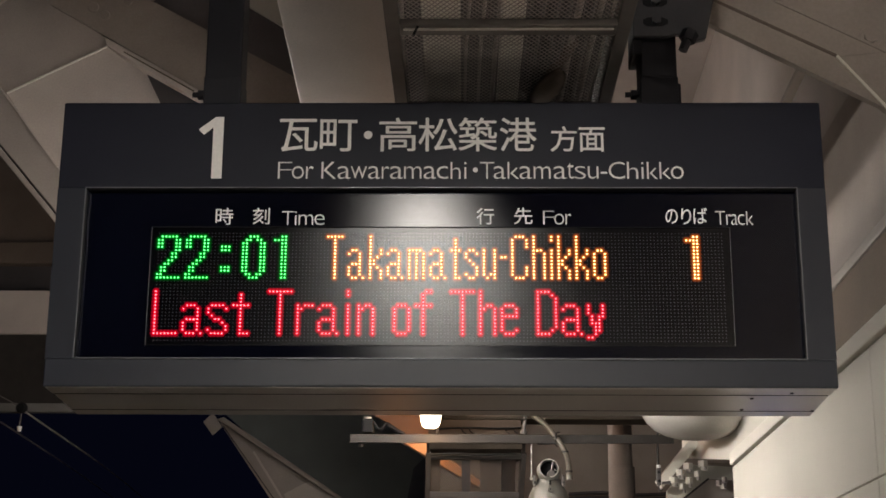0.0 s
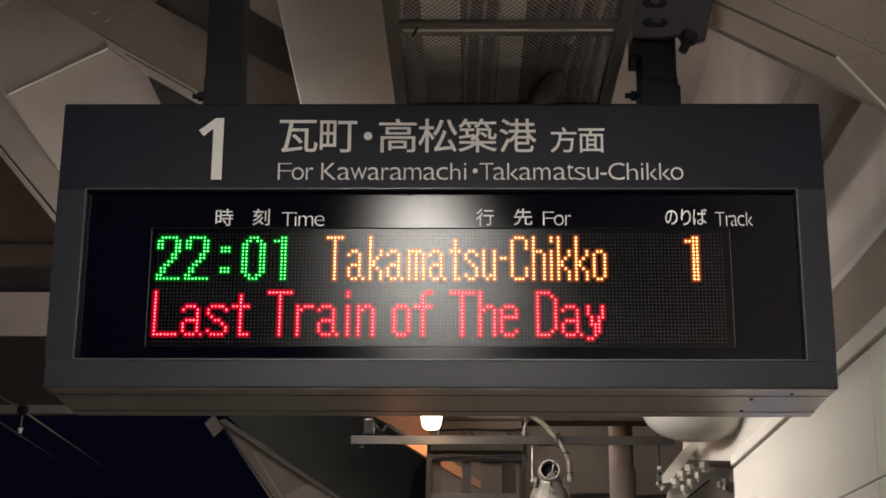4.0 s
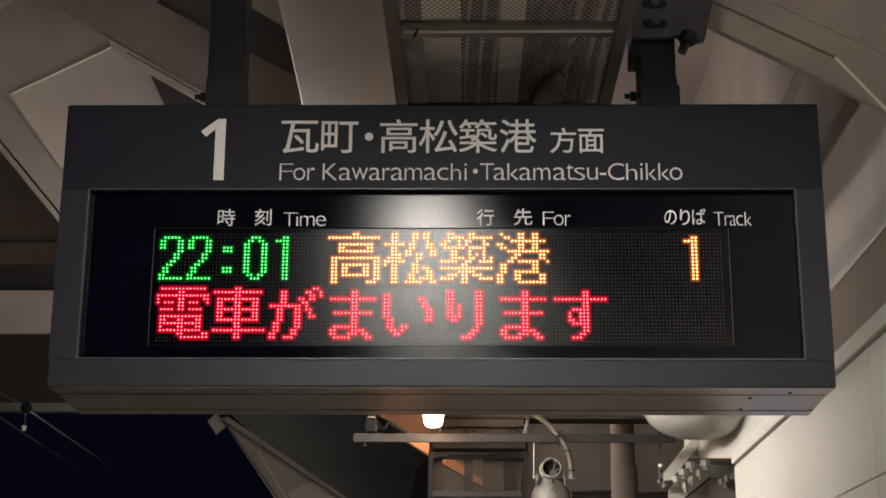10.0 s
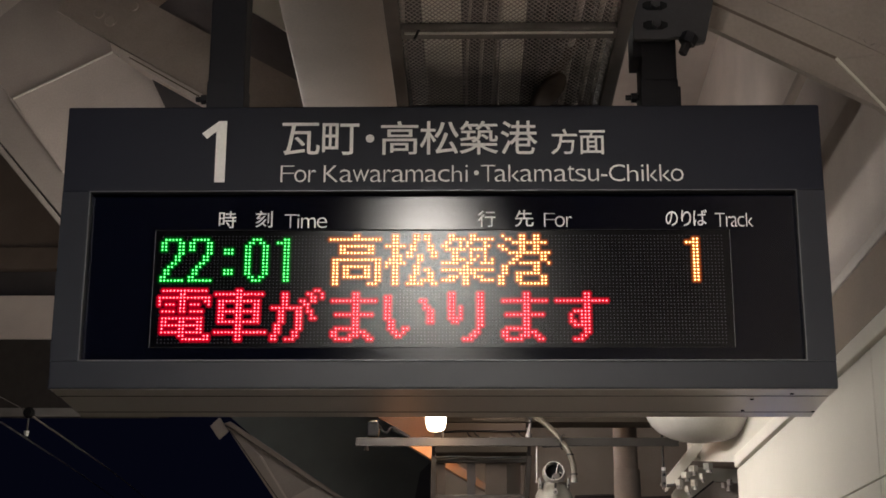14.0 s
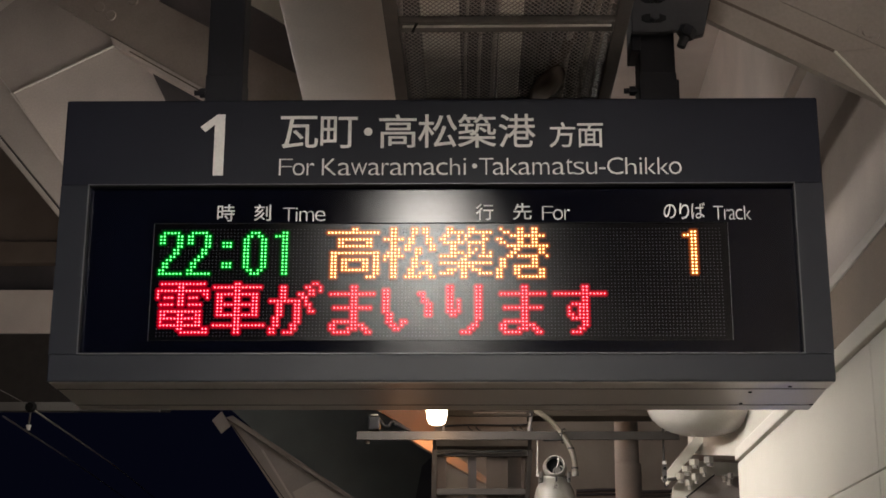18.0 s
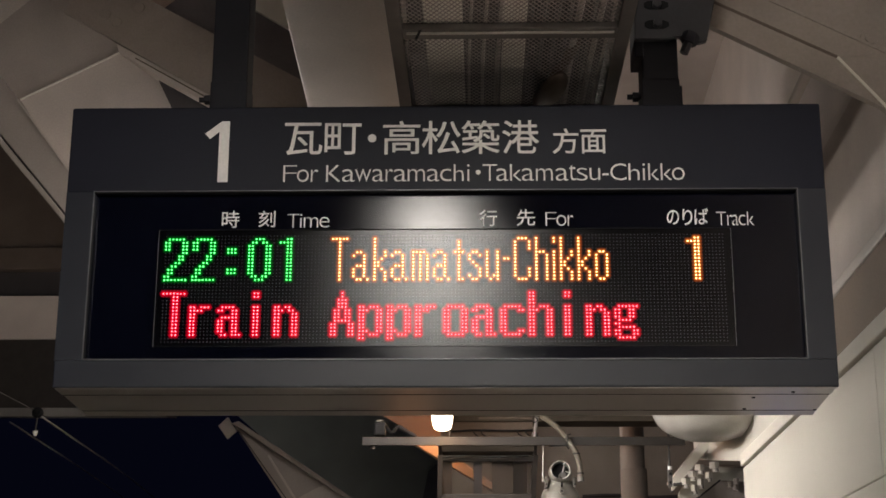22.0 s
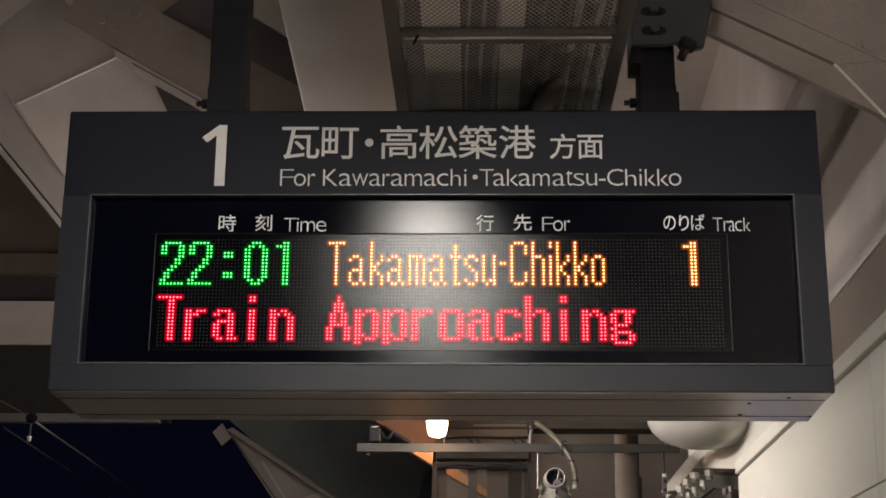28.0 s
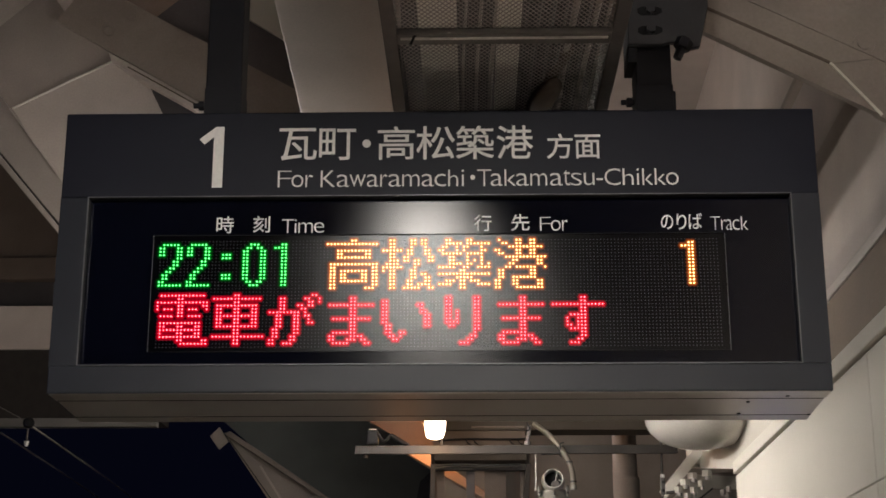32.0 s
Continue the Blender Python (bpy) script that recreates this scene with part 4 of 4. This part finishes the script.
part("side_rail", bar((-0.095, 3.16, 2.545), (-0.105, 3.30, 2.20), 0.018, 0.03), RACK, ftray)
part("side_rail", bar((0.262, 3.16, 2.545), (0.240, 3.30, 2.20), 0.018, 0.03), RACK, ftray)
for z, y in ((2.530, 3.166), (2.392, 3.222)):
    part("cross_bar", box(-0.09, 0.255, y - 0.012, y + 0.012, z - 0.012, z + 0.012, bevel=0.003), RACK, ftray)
for x in (-0.095, 0.262):
    part("hook", bar((x, 3.10, 2.575), (x, 3.17, 2.535), 0.012, 0.012), RACK, ftray)
part("cable", tube([(-0.085, 3.13, 2.530), (-0.02, 3.13, 2.536), (0.10, 3.13, 2.532), (0.235, 3.13, 2.536)], 0.0045, 6), BLACK, ftray)
sheet = expanded_metal("mesh_floor", -0.085, 0.245, 0.0, 0.34, 0.0, 0.0095, 0.0105, 0.0016, ftray, RACK)
sheet.matrix_parent_inverse = Matrix.Translation(ftray.location).inverted() @ Matrix.Translation((0, 3.30, 2.21)) @ Matrix.Rotation(radians(112), 4, "X")

for x in (0.03, 0.06, 0.20, 0.232):
    part("tie", tube([(x, 3.345, 2.667), (x + 0.003, 3.33, 2.651), (x + 0.016, 3.335, 2.641)], 0.0025, 6), BLACK, girder_t)
# solid strips of the far tray, with gaps where the mesh shows through
for x0, x1, m in ((-0.090, -0.052, BOARD), (0.030, 0.062, DARK), (0.100, 0.180, BOARD), (0.232, 0.250, BOARD)):
    strip = box(x0, x1, -0.34, 0.0, 0.006, 0.010)
    bmesh.ops.transform(strip, matrix=Matrix.Translation((0, 3.30, 2.21)) @ Matrix.Rotation(radians(-68), 4, "X"), verts=strip.verts)
    part("strip", strip, m, ftray)
clip = thing("rack_clip", (-0.28, 3.14, 2.60), "dark clip and plug on the end of the bar", "clip")
part("body", box(-0.345, -0.300, 3.12, 3.16, 2.612, 2.665, bevel=0.008), BLACK, clip)
part("strap", tube([(-0.30, 3.13, 2.65), (-0.275, 3.12, 2.625), (-0.25, 3.12, 2.645), (-0.225, 3.12, 2.625)], 0.006, 8), BLACK, clip)
part("plug", rod((-0.245, 3.12, 2.640), (-0.185, 3.12, 2.606), 0.009, 0.007, 10), BLACK, clip)
part("pin", rod((-0.334, 3.118, 2.668), (-0.308, 3.118, 2.668), 0.003, None, 8), BOLT, clip)
# Unseen glow and post, added to give the underside its orange reflection.
glow_post = thing("amber_reflection_glow", (-0.24, 3.9, 0.0), "unseen amber glow on a post, added for the sign's orange reflection", "lamp")
part("pole", rod((-0.24, 3.9, 0.0), (-0.24, 3.9, 1.56), 0.02, None, 14), GALV, glow_post)
part("hood", rod((-0.24, 3.88, 1.72), (-0.24, 3.95, 1.72), 0.12, 0.10, 24), BLACK, glow_post)
part("base", box(-0.30, -0.18, 3.84, 3.96, 0.0, 0.02, bevel=0.003), GALV, glow_post)
part("neck", rod((-0.24, 3.91, 1.55), (-0.24, 3.91, 1.64), 0.025, None, 12), GALV, glow_post)
part("lens", lathe([(0.0, 0.030), (0.05, 0.024), (0.085, 0.010), (0.09, 0.0), (0.0, -0.004)], (-0.24, 3.876, 1.72), 24, "Y"), AMBER_LENS, glow_post, "glowing amber lens", True)
speaker = thing("loudspeaker", (0.365, 3.15, 2.40), "white horn loudspeaker with a round back opening", "loudspeaker")
SX = 0.352
part("horn", lathe([(0.0, -0.15), (0.088, -0.15), (0.082, -0.10), (0.075, -0.070), (0.069, -0.050), (0.061, -0.034), (0.052, -0.022), (0.047, -0.014), (0.0, 0.002)], (SX, 3.12, 2.440), 40), HORN, speaker, smooth=True)
TILT = Matrix.Translation((SX, 3.070, 2.474)) @ Matrix.Rotation(radians(-9), 4, "X")


def tilted(bm):
    """The driver cup leans back a little."""
    bmesh.ops.transform(bm, matrix=TILT, verts=bm.verts)
    return bm


ring = part("driver_ring", tilted(lathe([(0.032, -0.034), (0.032, 0.004), (0.0335, 0.008), (0.0365, 0.008), (0.038, 0.004), (0.039, -0.004), (0.041, -0.020), (0.044, -0.034), (0.032, -0.034)], (0, 0, 0), 36, "Y")), HORN_RIM, speaker, "white ring", True)
part("driver_core", tilted(rod((0, 0.024, 0), (0, 0.034, 0), 0.033, None, 24)), BLACK, speaker)
part("cap", tilted(rod((0.008, 0.004, -0.016), (0.004, 0.024, -0.016), 0.013, 0.012, 18)), GALV, ring)
part("spoke", tilted(bar((0.008, 0.006, -0.008), (0.016, 0.002, 0.028), 0.010, 0.004)), GALV, ring)
part("spoke", tilted(bar((0.018, 0.004, -0.002), (0.032, 0.004, -0.008), 0.004, 0.004)), HORN, ring)
part("spoke", tilted(bar((-0.004, 0.004, -0.014), (-0.008, 0.002, -0.031), 0.004, 0.004)), HORN, ring)
part("collar", rod((SX, 3.125, 2.418), (SX, 3.125, 2.438), 0.052, 0.046, 28), HORN, speaker)
knob = part("knob", rod((SX + 0.002, 3.038, 2.396), (SX + 0.002, 3.07, 2.396), 0.0095, None, 14), HORN, speaker)
part("slot", rod((SX + 0.002, 3.036, 2.396), (SX + 0.002, 3.042, 2.396), 0.0035, None, 10), BLACK, knob)
part("catch", box(SX - 0.001, SX + 0.006, 3.044, 3.06, 2.412, 2.430, bevel=0.001), BLACK, speaker)
for x in (SX - 0.052, SX + 0.052):
    ear = part("ear", box(x - 0.006, x + 0.006, 3.08, 3.11, 2.412, 2.452, bevel=0.004), HORN, speaker)
    part("screw", rod((x, 3.072, 2.424), (x, 3.082, 2.424), 0.004, None, 8), BLACK, ear)
part("stay", rod((0.288, 3.1, 2.440), (0.2895, 3.1, 2.574), 0.0028, None, 8), BOLT, speaker)
part("cable_stub", rod((0.310, 3.085, 2.567), (0.384, 3.075, 2.568), 0.0034, None, 8), BLACK, speaker)
part("stay_foot", box(0.283, 0.294, 3.094, 3.106, 2.436, 2.444, bevel=0.001), BOLT, speaker)

pipe = thing("flexible_pipe", (0.4, 3.1, 2.45), "beige flexible cable pipe with black ties", "pipe")
hose = part("hose", tube([(0.291, 3.20, 2.698), (0.319, 3.16, 2.670), (0.350, 3.11, 2.634), (0.386, 3.07, 2.580), (0.410, 3.06, 2.537), (0.423, 3.06, 2.489), (0.425, 3.06, 2.441)], 0.0105, 14), CONDUIT, pipe, smooth=True)
for p in ((0.380, 3.075, 2.590), (0.411, 3.06, 2.534), (0.424, 3.06, 2.462)):
    part("tie", rod((p[0], p[1], p[2] - 0.003), (p[0], p[1], p[2] + 0.003), 0.0128, None, 14), BLACK, hose)
part("tie_loop", tube([(0.392, 3.056, 2.606), (0.381, 3.056, 2.603), (0.378, 3.056, 2.585), (0.377, 3.056, 2.560), (0.384, 3.056, 2.552)], 0.0026, 8), BLACK, hose)
part("end_cap", rod((0.425, 3.06, 2.432), (0.425, 3.06, 2.449), 0.0125, None, 14), HORN, hose)
joint = thing("pipe_joint", (0.27, 3.1, 2.6), "small beige elbow on the rack", "pipe")
part("elbow", rod((0.269, 3.1, 2.678), (0.260, 3.1, 2.612), 0.0070, None, 12), GALV, joint)
part("collar", rod((0.262, 3.1, 2.617), (0.260, 3.1, 2.603), 0.0125, None, 12), GALV, joint)
part("tie", tube([(0.258, 3.09, 2.690), (0.262, 3.088, 2.676), (0.270, 3.088, 2.664), (0.254, 3.09, 2.655)], 0.0028, 6), BLACK, joint)

column = thing("down_pipe", (0.66, 4.0, 0), "cream vertical rain pipe behind the rack", "pipe")
part("pipe", rod((0.712, 4.0, 0.0), (0.712, 4.0, 3.6), 0.052, None, 28), PIPE, column, smooth=True)
part("sleeve", rod((0.716, 4.0, 0.0), (0.716, 4.0, 2.595), 0.057, None, 28), PIPE, column, "wider lower sleeve", True)

clamp = thing("cable_clamp", (0.757, 3.1, 2.43), "small hanger with a metal clamp under the bar", "clamp")
part("rod", rod((0.757, 3.1, 2.575), (0.757, 3.1, 2.49), 0.0042, None, 8), RACK, clamp)
part("ball", rod((0.757, 3.095, 2.480), (0.757, 3.095, 2.492), 0.008, None, 12), LETTER_WHITE, clamp)
clamp_b = part("body", box(0.749, 0.765, 3.090, 3.110, 2.418, 2.482, bevel=0.003), GALV, clamp)
for z in (2.432, 2.464):
    part("eye", rod((0.757, 3.084, z), (0.757, 3.092, z), 0.0055, None, 12), BLACK, clamp_b)
part("hook", tube([(0.757, 3.1, 2.42), (0.757, 3.1, 2.405), (0.763, 3.1, 2.398), (0.768, 3.1, 2.405)], 0.003, 6), GALV, clamp)
part("bolt", rod((0.768, 3.1, 2.425), (0.800, 3.1, 2.428), 0.006, None, 8), GALV, clamp)

bulb = thing("lamp_bulb", (-0.083, 3.0, 2.60), "lit round-ended glass lamp fixed in front of the rack", "lamp")
part("glass", lathe([(0.0, -0.058), (0.020, -0.057), (0.030, -0.051), (0.035, -0.038), (0.0385, -0.014), (0.0395, 0.010), (0.038, 0.022), (0.0, 0.024)], (-0.083, 2.99, 2.668), 28), BULB_GLOW, bulb, smooth=True).visible_shadow = False
part("holder", rod((-0.083, 2.99, 2.692), (-0.083, 2.99, 2.76), 0.034, 0.028, 20), PLASTIC, bulb)
part("bracket", bar((-0.083, 2.99, 2.755), (-0.083, 3.10, 2.98), 0.02, 0.02), GALV, bulb)

dome = thing("dome_cover", (0.92, 2.95, 2.55), "grey-white shallow dome above the wall's end", "dome")
part("bowl", lathe([(0.0, -0.082), (0.04, -0.0812), (0.08, -0.077), (0.12, -0.066), (0.155, -0.048), (0.182, -0.024), (0.200, 0.006), (0.207, 0.045), (0.200, 0.052), (0.0, 0.056)], (0.8850, 2.95, 2.648), 48), DOME, dome, smooth=True)
part("stalk", rod((0.8850, 2.95, 2.69), (0.8850, 2.95, 2.80), 0.025, None, 14), PLASTIC, dome)
part("arm", box(0.85, 1.10, 2.92, 2.98, 2.79, 2.83, bevel=0.003), PLASTIC, dome)

splice = thing("bolted_bracket", (0.9, 3.3, 2.45), "cream steel bracket with a cluster of bolts", "bracket")
# Bracket is cream; white paint stands in for stronger light.
part("arm_plate", plate([(0.770, 2.455), (0.870, 2.575), (0.955, 2.67), (1.00, 2.67), (0.88, 2.525), (0.79, 2.425)], 3.26, 3.32, 0.002), WALL, splice)
# Side plate is turned towards the lamps so that it reads as lit.
haunch = bmesh.new()
corners = [haunch.verts.new(p) for p in ((0.895, 3.42, 2.560), (1.159, 2.20, 2.387), (1.159, 2.20, 2.90), (0.975, 3.06, 2.90), (0.895, 3.42, 2.66))]
face = bmesh.ops.extrude_face_region(haunch, geom=[haunch.faces.new(corners)])
bmesh.ops.translate(haunch, vec=(0.02, 0.006, 0), verts=[v for v in face["geom"] if isinstance(v, bmesh.types.BMVert)])
bmesh.ops.recalc_face_normals(haunch, faces=haunch.faces)
part("side_plate", haunch, WALL, splice)
part("back_plate", plate([(0.98, 2.30), (0.98, 2.545), (1.30, 2.545), (1.30, 2.30)], 3.46, 3.48, 0.002), CREAM_DIM, splice)
part("lower_plate", plate([(0.82, 2.425), (0.90, 2.525), (1.10, 2.515), (1.10, 2.30), (0.80, 2.30)], 3.34, 3.37), WALL, splice)
for x, z, r in ((0.945, 2.516, 0.0175), (0.889, 2.507, 0.0175), (0.860, 2.482, 0.0165), (0.833, 2.454, 0.0160), (0.922, 2.478, 0.0110), (0.891, 2.452, 0.0120), (0.866, 2.430, 0.0110)):
    nut = part("nut", rod((x, 3.25, z + 0.011), (x, 3.25, z - 0.011), r * 1.12, None, 6), WALL, splice)
    part("bolt", rod((x + 0.004, 3.25, z - 0.011), (x + 0.004, 3.25, z - 0.024), r * 0.66, None, 10), BOLT, nut)
for x, z in ((1.012, 2.450), (1.034, 2.462), (1.030, 2.438)):
    part("nut", rod((x, 3.30, z + 0.010), (x, 3.30, z - 0.010), 0.011, None, 6), CREAM_DIM, splice)
part("lower_beam", plate([(0.862, 2.360), (0.869, 2.386), (0.976, 2.468), (1.10, 2.462), (1.10, 2.360)], 3.325, 3.338, 0.002), CREAM_DIM, splice)
# Dark bar paints the shaded crease along the beam.
part("beam_groove_shade", bar((0.866, 3.322, 2.383), (0.977, 3.322, 2.469), 0.005, 0.007), DARK, splice)
part("shelf_edge", box(0.885, 1.20, 3.285, 3.30, 2.545, 2.556, bevel=0.002), WALL, splice, "white shelf edge")

# ---- overhead line beyond the platform edge ----
wire = thing("overhead_wires", (-2.5, 6.07, 3.1), "thin overhead line wires with a small insulator", "wire")
part("wire", tube([(-2.9, 4.1, 3.33), (-2.32, 4.75, 3.07), (-2.14, 4.90, 2.98)], 0.0025, 6), GALV, wire)
part("wire", tube([(-2.12, 4.79, 2.958), (-2.60, 8.6, 3.13), (-3.057, 12.0, 3.264)], 0.0048, 6), PLASTIC, wire)
part("wire", tube([(-2.693, 6.07, 3.134), (-3.0, 9.0, 3.20), (-3.345, 12.0, 3.264)], 0.0048, 6), PLASTIC, wire)
insul = part("insulator", lathe([(0.0, -0.026), (0.018, -0.025), (0.028, -0.008), (0.028, 0.008), (0.018, 0.025), (0.0, 0.026)], (-2.139, 4.79, 2.976), 18, "Y"), BLACK, wire)
part("insulator_band", lathe([(0.006, -0.028), (0.013, -0.028), (0.013, -0.024), (0.006, -0.024)], (-2.139, 4.79, 2.976), 14, "Y"), GALV, insul)
link = part("drop_link", rod((-2.139, 4.79, 2.95), (-2.143, 4.79, 2.885), 0.004, None, 6), GALV, wire)
part("drop_cap", rod((-2.143, 4.79, 2.885), (-2.143, 4.79, 2.860), 0.014, 0.008, 8), LETTER_WHITE, link)

# ---- fluorescent lamps along the platform, side and far ones added as fill ----
# Front pair known by its glare on the sign; the rest are assumed.
PAIR = (-0.035, 0.035)
for x, y, zt, top, half, tubes, shine in ((-0.16, 2.36, 2.74, 3.055, 0.50, (0.0,), TUBE_MID), (-0.56, 1.52, 3.00, 3.12, 0.50, (0.0,), TUBE_SIDE_FILL), (-0.16, 4.35, 3.05, 3.16, 0.59, (0.0,), TUBE_FAR_FILL),
                                          (-0.065, -1.60, 2.88, 3.055, 0.59, PAIR, TUBE_GLOW), (-0.065, -4.3, 2.88, 3.055, 0.59, PAIR, TUBE_BACK), (-0.065, -6.4, 2.88, 3.055, 0.59, PAIR, TUBE_BACK)):
    fit = thing("tube_lamp", (x, y, zt), "unseen long white fluorescent lamp under the girder", "lamp", "tube lamps")
    wide = 0.06 if len(tubes) > 1 else 0.016
    part("housing", box(x - wide, x + wide, y - half - 0.03, y + half + 0.03, zt + 0.02, zt + 0.05, bevel=0.006), PLASTIC, fit)
    for dx in tubes:
        part("tube", rod((x + dx, y - half, zt), (x + dx, y + half, zt), 0.015, None, 16), shine, fit, smooth=True)
    for s in (-1, 1):
        # End plates added to cut light along the tube.
        part("end_plate", box(x - wide, x + wide, y + s * (half + 0.035) - 0.004, y + s * (half + 0.035) + 0.004, zt - 0.02, zt + 0.05), PLASTIC, fit)
        part("hanger", rod((x, y + s * 0.3, zt + 0.045), (x, y + s * 0.3, top), 0.006, None, 8), GALV, fit)
        if top > 3.1 and y < 2:
            part("arm", bar((x - 0.01, y + s * 0.3, top), (-0.33, y + s * 0.3, top), 0.02, 0.02), GALV, fit)


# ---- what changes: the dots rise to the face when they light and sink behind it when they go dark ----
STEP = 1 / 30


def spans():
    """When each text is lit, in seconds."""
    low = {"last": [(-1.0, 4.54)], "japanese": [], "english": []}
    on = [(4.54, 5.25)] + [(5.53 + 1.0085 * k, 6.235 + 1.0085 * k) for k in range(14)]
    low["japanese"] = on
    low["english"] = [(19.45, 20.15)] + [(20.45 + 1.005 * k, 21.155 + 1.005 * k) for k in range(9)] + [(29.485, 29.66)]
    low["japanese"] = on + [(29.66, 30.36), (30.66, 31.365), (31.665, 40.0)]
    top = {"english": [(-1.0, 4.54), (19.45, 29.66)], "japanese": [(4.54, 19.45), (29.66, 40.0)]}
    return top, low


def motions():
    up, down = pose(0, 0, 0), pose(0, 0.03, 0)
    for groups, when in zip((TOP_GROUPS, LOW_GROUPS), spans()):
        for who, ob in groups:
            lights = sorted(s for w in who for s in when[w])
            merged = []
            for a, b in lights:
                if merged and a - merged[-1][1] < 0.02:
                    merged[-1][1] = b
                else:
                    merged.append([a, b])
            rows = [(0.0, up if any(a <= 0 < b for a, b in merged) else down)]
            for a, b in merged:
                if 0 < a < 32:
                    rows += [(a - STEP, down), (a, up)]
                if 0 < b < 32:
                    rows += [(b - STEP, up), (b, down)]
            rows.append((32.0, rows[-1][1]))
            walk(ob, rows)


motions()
